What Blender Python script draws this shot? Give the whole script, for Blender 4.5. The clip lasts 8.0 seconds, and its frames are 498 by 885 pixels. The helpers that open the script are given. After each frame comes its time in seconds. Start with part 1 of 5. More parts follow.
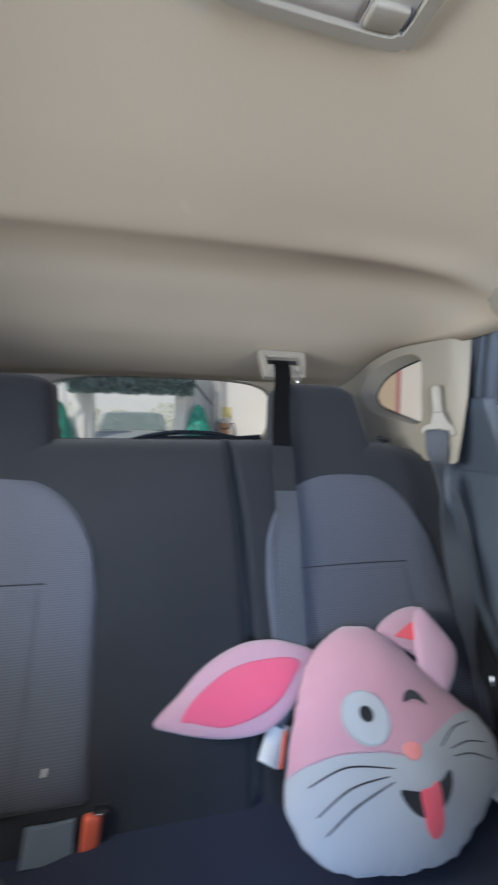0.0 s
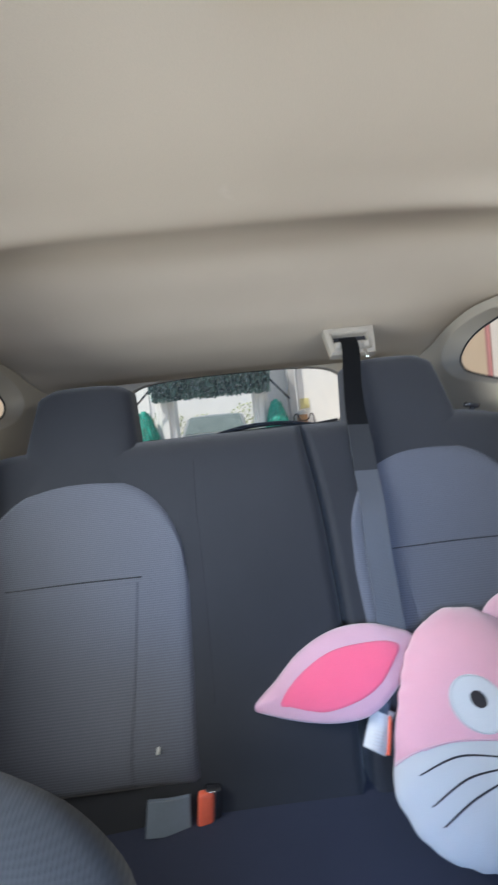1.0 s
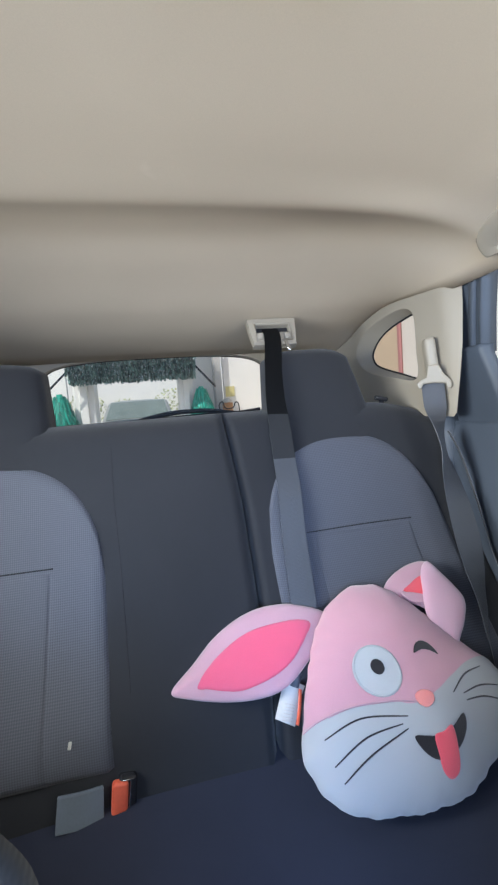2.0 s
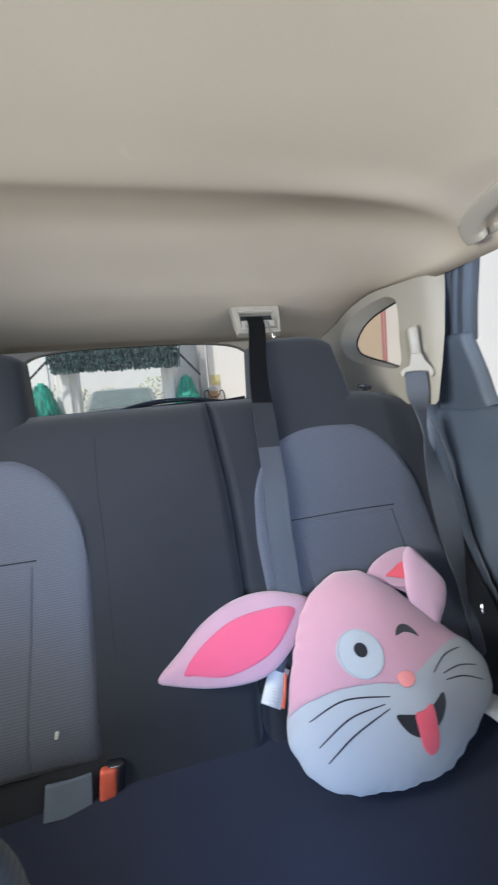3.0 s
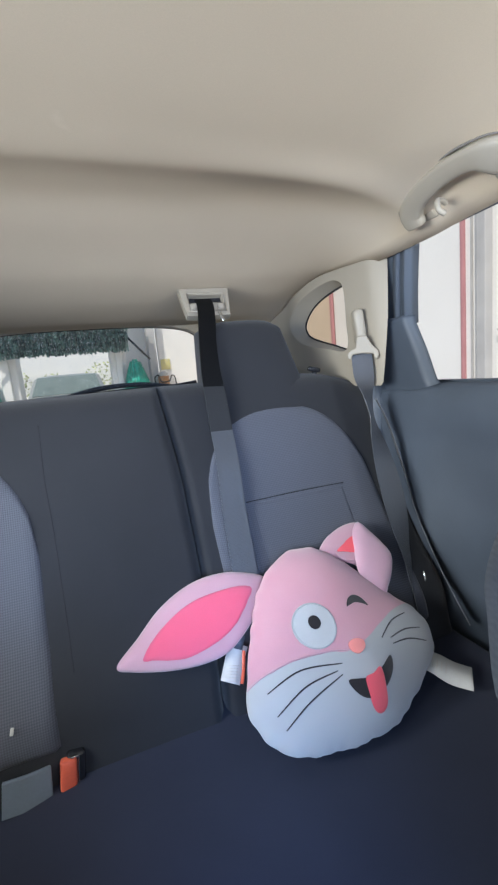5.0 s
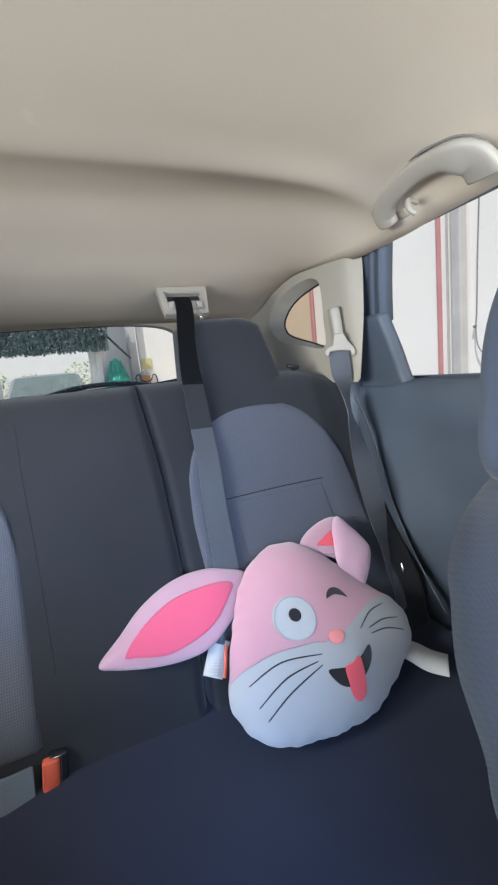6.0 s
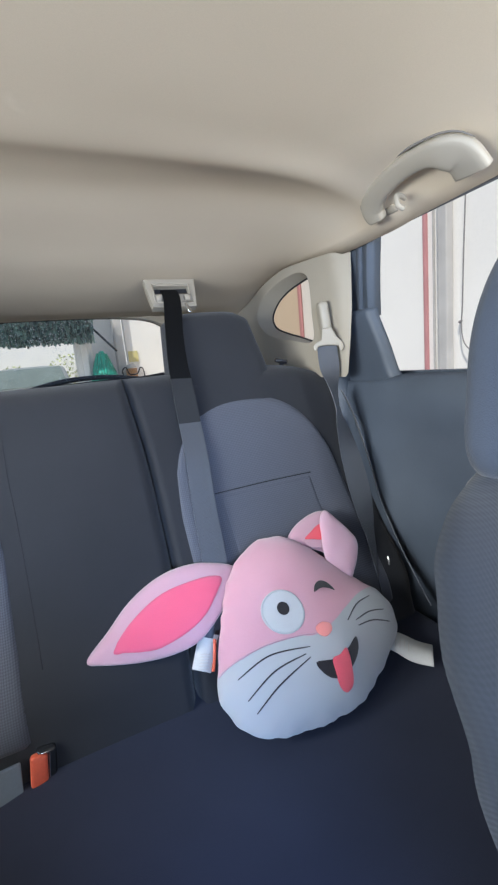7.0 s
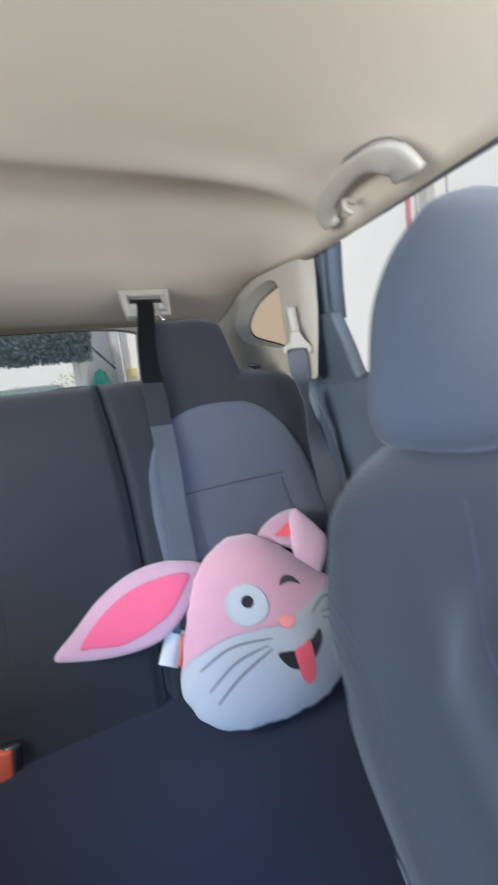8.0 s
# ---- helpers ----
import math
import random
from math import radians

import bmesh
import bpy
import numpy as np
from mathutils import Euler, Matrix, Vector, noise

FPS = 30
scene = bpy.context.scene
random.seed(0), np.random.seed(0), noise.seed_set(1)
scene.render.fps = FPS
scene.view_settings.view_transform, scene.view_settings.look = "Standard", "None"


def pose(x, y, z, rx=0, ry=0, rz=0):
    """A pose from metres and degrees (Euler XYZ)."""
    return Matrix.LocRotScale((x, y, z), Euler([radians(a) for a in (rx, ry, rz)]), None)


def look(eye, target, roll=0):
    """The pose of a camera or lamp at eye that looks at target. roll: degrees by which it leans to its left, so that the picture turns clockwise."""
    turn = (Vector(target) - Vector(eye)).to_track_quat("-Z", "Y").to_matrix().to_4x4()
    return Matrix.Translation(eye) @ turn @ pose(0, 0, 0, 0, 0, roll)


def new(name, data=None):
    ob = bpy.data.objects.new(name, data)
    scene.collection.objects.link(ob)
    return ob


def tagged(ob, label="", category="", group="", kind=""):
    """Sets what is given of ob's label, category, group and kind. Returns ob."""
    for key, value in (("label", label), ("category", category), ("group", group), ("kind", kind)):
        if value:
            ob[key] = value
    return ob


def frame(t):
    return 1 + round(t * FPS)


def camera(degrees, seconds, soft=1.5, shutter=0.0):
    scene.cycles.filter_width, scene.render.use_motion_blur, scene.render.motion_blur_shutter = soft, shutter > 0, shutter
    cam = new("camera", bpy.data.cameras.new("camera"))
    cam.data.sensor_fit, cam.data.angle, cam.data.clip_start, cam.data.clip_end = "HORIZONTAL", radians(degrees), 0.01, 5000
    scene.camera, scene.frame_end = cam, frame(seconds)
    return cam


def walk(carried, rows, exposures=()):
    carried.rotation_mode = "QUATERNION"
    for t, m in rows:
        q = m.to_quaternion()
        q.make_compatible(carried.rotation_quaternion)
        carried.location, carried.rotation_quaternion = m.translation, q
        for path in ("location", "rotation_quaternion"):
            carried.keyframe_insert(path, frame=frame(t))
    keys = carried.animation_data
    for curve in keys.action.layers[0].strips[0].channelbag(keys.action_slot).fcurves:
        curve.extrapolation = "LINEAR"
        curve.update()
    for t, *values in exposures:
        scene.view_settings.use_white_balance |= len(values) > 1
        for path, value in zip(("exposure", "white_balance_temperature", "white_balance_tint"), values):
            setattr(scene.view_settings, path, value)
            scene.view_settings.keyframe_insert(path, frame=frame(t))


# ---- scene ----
cam = camera(61.2, 8.0, soft=2.3, shutter=0.6)
PATH = [
    (0, (-0.038, 1.16, 1.232), (0.409, 3.108, 1.158), 0.8),
    (0.1, (-0.036, 1.153, 1.236), (0.329, 3.127, 1.181), -0.1),
    (0.2, (-0.041, 1.155, 1.23), (0.313, 3.123, 1.269), 0.6),
    (0.3, (-0.019, 1.147, 1.236), (0.308, 3.120, 1.177), -1.8),
    (0.4, (-0.029, 1.15, 1.227), (0.307, 3.12, 1.169), -3.1),
    (0.5, (-0.026, 1.141, 1.224), (0.188, 3.129, 1.27), -3.1),
    (0.6, (-0.031, 1.143, 1.227), (0.069, 3.14, 1.286), -2.6),
    (0.7, (-0.029, 1.153, 1.224), (0.0, 3.153, 1.221), -2.8),
    (0.8, (-0.024, 1.169, 1.203), (-0.167, 3.16, 1.084), -7.2),
    (0.9, (-0.01, 1.169, 1.214), (-0.017, 3.167, 1.109), -6.8),
    (1, (-0.018, 1.164, 1.214), (0.042, 3.161, 1.13), -6.0),
    (1.2, (-0.02, 1.157, 1.219), (0.181, 3.146, 1.145), -2.7),
    (1.4, (-0.007, 1.152, 1.217), (0.270, 3.127, 1.107), -4.2),
    (1.5, (-0.011, 1.16, 1.211), (0.34, 3.122, 1.052), -4.0),
    (1.7, (-0.012, 1.159, 1.215), (0.389, 3.112, 1.055), -4.0),
    (2.8, (-0.005, 1.162, 1.21), (0.393, 3.108, 0.973), -5.9),
    (3, (-0.008, 1.16, 1.215), (0.456, 3.091, 0.98), -4.7),
    (3.2, (-0.005, 1.155, 1.216), (0.499, 3.076, 0.98), -4.6),
    (3.5, (-0.007, 1.154, 1.214), (0.555, 3.059, 0.975), -4.4),
    (4, (-0.009, 1.158, 1.212), (0.598, 3.042, 0.923), -4.5),
    (4.5, (-0.008, 1.155, 1.211), (0.619, 3.032, 0.921), -4.8),
    (4.7, (-0.007, 1.156, 1.214), (0.633, 3.026, 0.907), -5.1),
    (5.8, (-0.008, 1.151, 1.21), (0.712, 2.985, 0.868), -5.8),
    (6, (-0.003, 1.146, 1.21), (0.732, 2.975, 0.87), -5.9),
    (6.2, (-0.005, 1.148, 1.212), (0.75, 2.966, 0.859), -5.6),
    (6.5, (-0.005, 1.149, 1.208), (0.749, 2.969, 0.864), -5.3),
    (7, (-0.004, 1.147, 1.212), (0.779, 2.948, 0.837), -5.6),
    (7.5, (-0.004, 1.146, 1.209), (0.819, 2.926, 0.817), -4.6),
    (7.6, (-0.012, 1.149, 1.194), (0.900, 2.888, 0.821), -2.7),
    (7.7, (0.003, 1.135, 1.202), (0.937, 2.865, 0.834), -2.6),
    (7.8, (0.030, 1.118, 1.187), (0.812, 2.931, 0.863), -5.3),
    (7.9, (0.041, 1.106, 1.184), (0.798, 2.934, 0.895), -6.5),
    (8, (0.047, 1.095, 1.176), (0.83, 2.91, 0.874), -6.9),
]
walk(cam, [(t, look(e, g, r)) for t, e, g, r in PATH], exposures=[(0, -0.42), (0.4, -0.20), (1, -0.10), (8, -0.10)])

# ---- world and light ----
world = bpy.data.worlds.new("sky")
scene.world = world
world.use_nodes = True
wn = world.node_tree
sky = wn.nodes.new("ShaderNodeTexSky")
sky.sky_type, sky.sun_disc = "NISHITA", False
SUN_EL, SUN_AZ = radians(50), radians(225)
sky.sun_elevation, sky.sun_rotation = SUN_EL, SUN_AZ
wn.links.new(sky.outputs[0], wn.nodes["Background"].inputs[0])
wn.nodes["Background"].inputs[1].default_value = 0.15
sun_dir = Vector((math.sin(SUN_AZ) * math.cos(SUN_EL), math.cos(SUN_AZ) * math.cos(SUN_EL), math.sin(SUN_EL)))
sun = new("sun", bpy.data.lights.new("sun", "SUN"))
sun.data.energy, sun.data.angle, sun.data.color = 3.5, radians(1.0), (1, 0.95, 0.88)
sun.matrix_world = look(sun_dir * 30, (0, 0, 0))


def window_lamp(name, at, to, w, h, watts, color, spread=180):
    """Skylight that falls in through a window's opening."""
    data = bpy.data.lights.new(name, "AREA")
    data.shape, data.size, data.size_y, data.energy, data.color = "RECTANGLE", w, h, watts, color
    data.spread = radians(spread)
    ob = new(name, data)
    ob.matrix_world = look(at, to)
    return ob


COOL, WARM, PALE = (0.38, 0.58, 1.0), (1.0, 0.94, 0.80), (0.90, 0.96, 1.0)
window_lamp("windscreen_light", (-0.20, 0.24, 1.40), (0.28, 1.70, 0.72), 0.90, 0.40, 17.0, COOL, 105)
window_lamp("front_window_light", (-0.66, 0.50, 1.26), (0.20, 1.30, 1.38), 0.75, 0.26, 3.5, WARM)
window_lamp("front_window_light", (0.66, 0.50, 1.26), (-0.20, 1.30, 1.56), 0.75, 0.26, 9.0, WARM, 165)
window_lamp("rear_window_light", (-0.69, 1.40, 1.27), (0.60, 1.85, 0.95), 0.75, 0.24, 9.2, PALE, 95)
window_lamp("rear_window_light", (0.652, 1.15, 1.375), (-0.40, 2.10, 1.18), 0.33, 0.11, 3.0, PALE, 150)


# ---- materials ----
def material(name, color, rough=0.6, metal=0.0, var=0.12, scale=8.0, bump=0.1, grain=250.0, spec=0.4, sheen=0.0):
    """Base colour with a large and a fine variation, and fine relief."""
    m = bpy.data.materials.new(name)
    m.use_nodes = True
    t = m.node_tree
    b = t.nodes["Principled BSDF"]
    b.inputs["Roughness"].default_value, b.inputs["Metallic"].default_value = rough, metal
    b.inputs["Specular IOR Level"].default_value = spec
    b.inputs["Sheen Weight"].default_value = sheen
    co = t.nodes.new("ShaderNodeTexCoord")
    big, fine = t.nodes.new("ShaderNodeTexNoise"), t.nodes.new("ShaderNodeTexNoise")
    big.inputs["Scale"].default_value, fine.inputs["Scale"].default_value = scale, grain
    big.inputs["Detail"].default_value = 4
    for n in (big, fine):
        t.links.new(co.outputs["Object"], n.inputs["Vector"])
    both = t.nodes.new("ShaderNodeMath")
    both.operation = "MULTIPLY_ADD"
    both.inputs[1].default_value = 0.6
    half = t.nodes.new("ShaderNodeMath")
    half.operation = "MULTIPLY"
    half.inputs[1].default_value = 0.4
    t.links.new(fine.outputs[0], half.inputs[0])
    t.links.new(big.outputs[0], both.inputs[0])
    t.links.new(half.outputs[0], both.inputs[2])
    ramp = t.nodes.new("ShaderNodeValToRGB")
    ramp.color_ramp.elements[0].position, ramp.color_ramp.elements[1].position = 0.3, 0.7
    ramp.color_ramp.elements[0].color = (*[max(0.0, c * (1 - var)) for c in color], 1)
    ramp.color_ramp.elements[1].color = (*[min(1.0, c * (1 + var)) for c in color], 1)
    t.links.new(both.outputs[0], ramp.inputs[0])
    t.links.new(ramp.outputs[0], b.inputs["Base Color"])
    if bump:
        bu = t.nodes.new("ShaderNodeBump")
        bu.inputs["Strength"].default_value, bu.inputs["Distance"].default_value = bump, 0.001
        t.links.new(fine.outputs[0], bu.inputs["Height"])
        t.links.new(bu.outputs[0], b.inputs["Normal"])
    return m


def by_island(m, low, high):
    """Lets each loose piece of a mesh be a little lighter or darker."""
    t = m.node_tree
    b = t.nodes["Principled BSDF"]
    base = b.inputs["Base Color"].links[0].from_socket
    geo, rng_, mul = t.nodes.new("ShaderNodeNewGeometry"), t.nodes.new("ShaderNodeMapRange"), t.nodes.new("ShaderNodeMix")
    rng_.inputs["To Min"].default_value, rng_.inputs["To Max"].default_value = low, high
    t.links.new(geo.outputs["Random Per Island"], rng_.inputs["Value"])
    mul.data_type, mul.blend_type = "RGBA", "MULTIPLY"
    mul.inputs["Factor"].default_value = 1.0
    t.links.new(base, mul.inputs["A"])
    t.links.new(rng_.outputs[0], mul.inputs["B"])
    t.links.new(mul.outputs["Result"], b.inputs["Base Color"])
    return m


def woven(name, light, dark, pitch=0.0032, rough=0.85, bump=0.5):
    """Knitted mesh cloth: diamond cells a few millimetres wide."""
    m = material(name, light, rough, var=0.1, scale=5.0, bump=0, spec=0.25, sheen=0.15)
    t = m.node_tree
    b = t.nodes["Principled BSDF"]
    base = b.inputs["Base Color"].links[0].from_socket
    co = t.nodes.new("ShaderNodeTexCoord")
    sep = t.nodes.new("ShaderNodeSeparateXYZ")
    t.links.new(co.outputs["Object"], sep.inputs[0])
    waves = []
    for sign in (1, -1):
        a = t.nodes.new("ShaderNodeMath")
        a.operation, a.inputs[1].default_value = "MULTIPLY_ADD", sign
        t.links.new(sep.outputs["X"], a.inputs[0])
        t.links.new(sep.outputs["Z"], a.inputs[2])
        s = t.nodes.new("ShaderNodeMath")
        s.operation, s.inputs[1].default_value = "MULTIPLY", math.pi / pitch
        t.links.new(a.outputs[0], s.inputs[0])
        c = t.nodes.new("ShaderNodeMath")
        c.operation = "SINE"
        t.links.new(s.outputs[0], c.inputs[0])
        waves.append(c)
    p = t.nodes.new("ShaderNodeMath")
    p.operation = "MULTIPLY"
    t.links.new(waves[0].outputs[0], p.inputs[0])
    t.links.new(waves[1].outputs[0], p.inputs[1])
    r = t.nodes.new("ShaderNodeMapRange")
    r.inputs["From Min"].default_value, r.inputs["From Max"].default_value = -0.7, 0.7
    t.links.new(p.outputs[0], r.inputs["Value"])
    mix = t.nodes.new("ShaderNodeMix")
    mix.data_type = "RGBA"
    t.links.new(r.outputs[0], mix.inputs["Factor"])
    mix.inputs["A"].default_value = (*dark, 1)
    t.links.new(base, mix.inputs["B"])
    t.links.new(mix.outputs["Result"], b.inputs["Base Color"])
    bu = t.nodes.new("ShaderNodeBump")
    bu.inputs["Strength"].default_value, bu.inputs["Distance"].default_value = bump, 0.001
    t.links.new(r.outputs[0], bu.inputs["Height"])
    t.links.new(bu.outputs[0], b.inputs["Normal"])
    return m


def glass(name, tint, alpha):
    """Thin window glass: mostly clear, with a mirror gloss."""
    m = bpy.data.materials.new(name)
    m.use_nodes = True
    t = m.node_tree
    t.nodes.clear()
    out = t.nodes.new("ShaderNodeOutputMaterial")
    tr, gl, mx, fr = (t.nodes.new(k) for k in ("ShaderNodeBsdfTransparent", "ShaderNodeBsdfGlossy", "ShaderNodeMixShader", "ShaderNodeFresnel"))
    tr.inputs[0].default_value = (*tint, 1)
    gl.inputs["Roughness"].default_value = 0.03
    fr.inputs[0].default_value = alpha
    t.links.new(fr.outputs[0], mx.inputs[0])
    t.links.new(tr.outputs[0], mx.inputs[1])
    t.links.new(gl.outputs[0], mx.inputs[2])
    t.links.new(mx.outputs[0], out.inputs[0])
    return m


LINER = material("headliner_cloth", (0.552, 0.470, 0.364), 0.95, var=0.07, scale=3.0, bump=0.10, grain=900.0, spec=0.15)
_t = LINER.node_tree
_co, _warp, _cell, _mask, _tone = (_t.nodes.new(k) for k in ("ShaderNodeTexCoord", "ShaderNodeTexNoise", "ShaderNodeTexVoronoi", "ShaderNodeMapRange", "ShaderNodeMix"))
_warp.inputs["Scale"].default_value, _cell.inputs["Scale"].default_value = 22.0, 4.5
_add = _t.nodes.new("ShaderNodeMix")
_add.data_type, _add.inputs["Factor"].default_value = "RGBA", 0.06
_t.links.new(_co.outputs["Object"], _warp.inputs["Vector"])
_t.links.new(_co.outputs["Object"], _add.inputs["A"])
_t.links.new(_warp.outputs["Color"], _add.inputs["B"])
_t.links.new(_add.outputs["Result"], _cell.inputs["Vector"])
_mask.inputs["From Min"].default_value, _mask.inputs["From Max"].default_value = 0.075, 0.03
_t.links.new(_cell.outputs["Distance"], _mask.inputs["Value"])
_b = _t.nodes["Principled BSDF"]
_tone.data_type = "RGBA"
_half = _t.nodes.new("ShaderNodeMath")
_half.operation, _half.inputs[1].default_value = "MULTIPLY", 0.30
_t.links.new(_mask.outputs[0], _half.inputs[0])
_t.links.new(_half.outputs[0], _tone.inputs["Factor"])
_t.links.new(_b.inputs["Base Color"].links[0].from_socket, _tone.inputs["A"])
_tone.inputs["B"].default_value = (0.72, 0.63, 0.52, 1)
_t.links.new(_tone.outputs["Result"], _b.inputs["Base Color"])
TRIM = material("beige_plastic", (0.325, 0.288, 0.230), 0.55, var=0.04, scale=6.0, bump=0.15, grain=1200.0)
HANDLE = material("cream_plastic", (0.318, 0.284, 0.230), 0.46, var=0.03, scale=9.0, bump=0.06, grain=900.0)
CLOTH = material("charcoal_cloth", (0.0200, 0.0214, 0.0258), 0.9, var=0.2, scale=4.0, bump=0.5, grain=1100.0, spec=0.25, sheen=0.15)
# same cloth as the seat back; blue light is put in its colour
CUSHION = material("blue_lit_cushion_cloth", (0.0190, 0.0235, 0.044), 0.9, var=0.25, scale=4.0, bump=0.5, grain=1100.0, spec=0.2, sheen=0.12)
MESH = woven("grey_mesh_cloth", (0.092, 0.098, 0.121), (0.060, 0.064, 0.080), 0.0036, 0.85, 0.30)
FRONT = woven("front_seat_weave", (0.0195, 0.0222, 0.0265), (0.0160, 0.0183, 0.0220), 0.0030, 0.88, 0.15)
FRONT_PLAIN = material("front_seat_cloth", (0.036, 0.042, 0.052), 0.9, var=0.12, scale=6.0, bump=0.4, grain=900.0, spec=0.25, sheen=0.15)
DARK = material("black_plastic", (0.064, 0.079, 0.102), 0.5, var=0.15, scale=7.0, bump=0.3, grain=700.0)
GLOSS = material("black_gloss_trim", (0.02, 0.021, 0.025), 0.25, var=0.1, bump=0.0)
STRAP = woven("belt_webbing", (0.054, 0.060, 0.074), (0.044, 0.049, 0.060), 0.0022, 0.42, 0.3)
STRAP.node_tree.nodes["Principled BSDF"].inputs["Specular IOR Level"].default_value = 0.6
# upper belt webbing: its shade is painted in with two darker cloths
STRAP_SHADE = woven("shaded_webbing", (0.0085, 0.0085, 0.0095), (0.0055, 0.006, 0.0065), 0.0022, 0.8, 0.3)
STRAP_SHADE.node_tree.nodes["Principled BSDF"].inputs["Sheen Weight"].default_value = 0.0
STRAP_SHADE.node_tree.nodes["Principled BSDF"].inputs["Specular IOR Level"].default_value = 0.08
STRAP_HALF_SHADE = woven("half_shaded_webbing", (0.020, 0.0215, 0.025), (0.015, 0.0165, 0.019), 0.0022, 0.7, 0.3)
# lightened bluish grey carries the stalk's reflected sheen
STALK = material("sheen_grey_plastic", (0.15, 0.18, 0.22), 0.3, var=0.08, scale=20.0, bump=0.1)
WATER = material("water", (0.75, 0.78, 0.80), 0.06, var=0.02, bump=0.0, spec=0.9)
RUBBER = material("black_rubber", (0.008, 0.008, 0.009), 0.6, var=0.2, bump=0.1)
CHROME = material("steel", (0.6, 0.6, 0.6), 0.25, 1.0, var=0.08)
ORANGE = material("orange_red_button", (0.72, 0.13, 0.07), 0.4, var=0.08, scale=30.0, bump=0.05)
CARPET = material("black_carpet", (0.02, 0.02, 0.024), 1.0, var=0.3, bump=0.8, grain=600.0)
LENS = material("lamp_lens", (0.50, 0.46, 0.42), 0.35, var=0.1, scale=25.0, bump=0.2, grain=120.0)
RECESS_SHADE = material("painted_recess_shade", (0.16, 0.15, 0.135), 0.95, var=0.1)
PAPER = material("white_satin_label", (0.52, 0.515, 0.49), 0.6, var=0.05, scale=40.0)
CLEAR = glass("window_glass", (0.97, 0.98, 0.97), 1.10)
WET = glass("wet_rear_glass", (0.93, 0.95, 0.94), 1.3)
# water film on the glass, thickened to paint pale haze over the view
_t = WET.node_tree
_haze_film, _mix2 = _t.nodes.new("ShaderNodeBsdfTranslucent"), _t.nodes.new("ShaderNodeMixShader")
_haze_film.inputs[0].default_value = (0.85, 0.88, 0.87, 1)
_mix2.inputs[0].default_value = 0.07
_out = next(n for n in _t.nodes if n.type == "OUTPUT_MATERIAL")
_t.links.new(_out.inputs[0].links[0].from_socket, _mix2.inputs[1])
_t.links.new(_haze_film.outputs[0], _mix2.inputs[2])
_t.links.new(_mix2.outputs[0], _out.inputs[0])
TINT = glass("tinted_glass", (0.80, 0.75, 0.68), 1.3)


# ---- mesh helpers ----
def part(name, bm, mat, parent=None, label="", smooth=True):
    """Links a bmesh as one mesh object under a thing or a part."""
    bmesh.ops.recalc_face_normals(bm, faces=bm.faces)
    if smooth == "auto":
        for e in bm.edges:
            e.smooth = len(e.link_faces) != 2 or e.calc_face_angle(0.0) < 0.7
    me = bpy.data.meshes.new(name)
    bm.to_mesh(me)
    bm.free()
    for mm in (mat if isinstance(mat, (list, tuple)) else (mat,)):
        me.materials.append(mm)
    for p in me.polygons:
        p.use_smooth = bool(smooth)
    ob = new(name, me)
    if parent:
        ob.parent = parent
        ob.matrix_parent_inverse = parent.matrix_world.inverted()
    if label:
        tagged(ob, label)
    return ob


def thing(name, at, label, category, group="", kind=""):
    ob = new(name)
    ob.empty_display_size = 0.1
    ob.matrix_world = pose(*at)
    bpy.context.view_layer.update()
    return tagged(ob, label, category, group, kind)


def soften(ob, width=0.004, segments=2, angle=40):
    mod = ob.modifiers.new("bevel", "BEVEL")
    mod.width, mod.segments, mod.limit_method, mod.angle_limit = width, segments, "ANGLE", radians(angle)
    return ob


def thicken(ob, t, offset=1.0):
    mod = ob.modifiers.new("solid", "SOLIDIFY")
    mod.thickness, mod.offset = t, offset
    return ob


def box(bm, size, m=None, bevel=0.0, seg=2):
    made = bmesh.ops.create_cube(bm, size=1.0, matrix=(m or Matrix()) @ Matrix.Diagonal((*size, 1)))
    if bevel:
        edges = list({e for v in made["verts"] for e in v.link_edges})
        bmesh.ops.bevel(bm, geom=edges, offset=bevel, segments=seg, profile=0.5, affect="EDGES")
    return bm


def rod(bm, a, b, r, seg=12, r2=None):
    a, b = Vector(a), Vector(b)
    q = (b - a).to_track_quat("Z", "Y").to_matrix().to_4x4()
    bmesh.ops.create_cone(bm, cap_ends=True, segments=seg, radius1=r, radius2=r if r2 is None else r2,
                          depth=(b - a).length, matrix=Matrix.Translation((a + b) / 2) @ q)
    return bm


def spline(points, n, closed=False):
    """Catmull-Rom through the points, n steps a span."""
    pts = [Vector(p) for p in points]
    k = len(pts)
    res = []
    for i in range(k if closed else k - 1):
        p = [pts[(i + j - 1) % k] if closed else pts[min(max(i + j - 1, 0), k - 1)] for j in range(4)]
        for s in range(n):
            u = s / n
            res.append(0.5 * (2 * p[1] + (p[2] - p[0]) * u + (2 * p[0] - 5 * p[1] + 4 * p[2] - p[3]) * u * u
                              + (3 * p[1] - p[0] - 3 * p[2] + p[3]) * u ** 3))
    if not closed:
        res.append(pts[-1])
    return res


def grid(bm, nu, nv, fn):
    """A sheet of quads, fn(u, v) with u and v from 0 to 1."""
    vs = [[bm.verts.new(fn(i / nu, j / nv)) for j in range(nv + 1)] for i in range(nu + 1)]
    for i in range(nu):
        for j in range(nv):
            bm.faces.new((vs[i][j], vs[i + 1][j], vs[i + 1][j + 1], vs[i][j + 1]))
    return vs


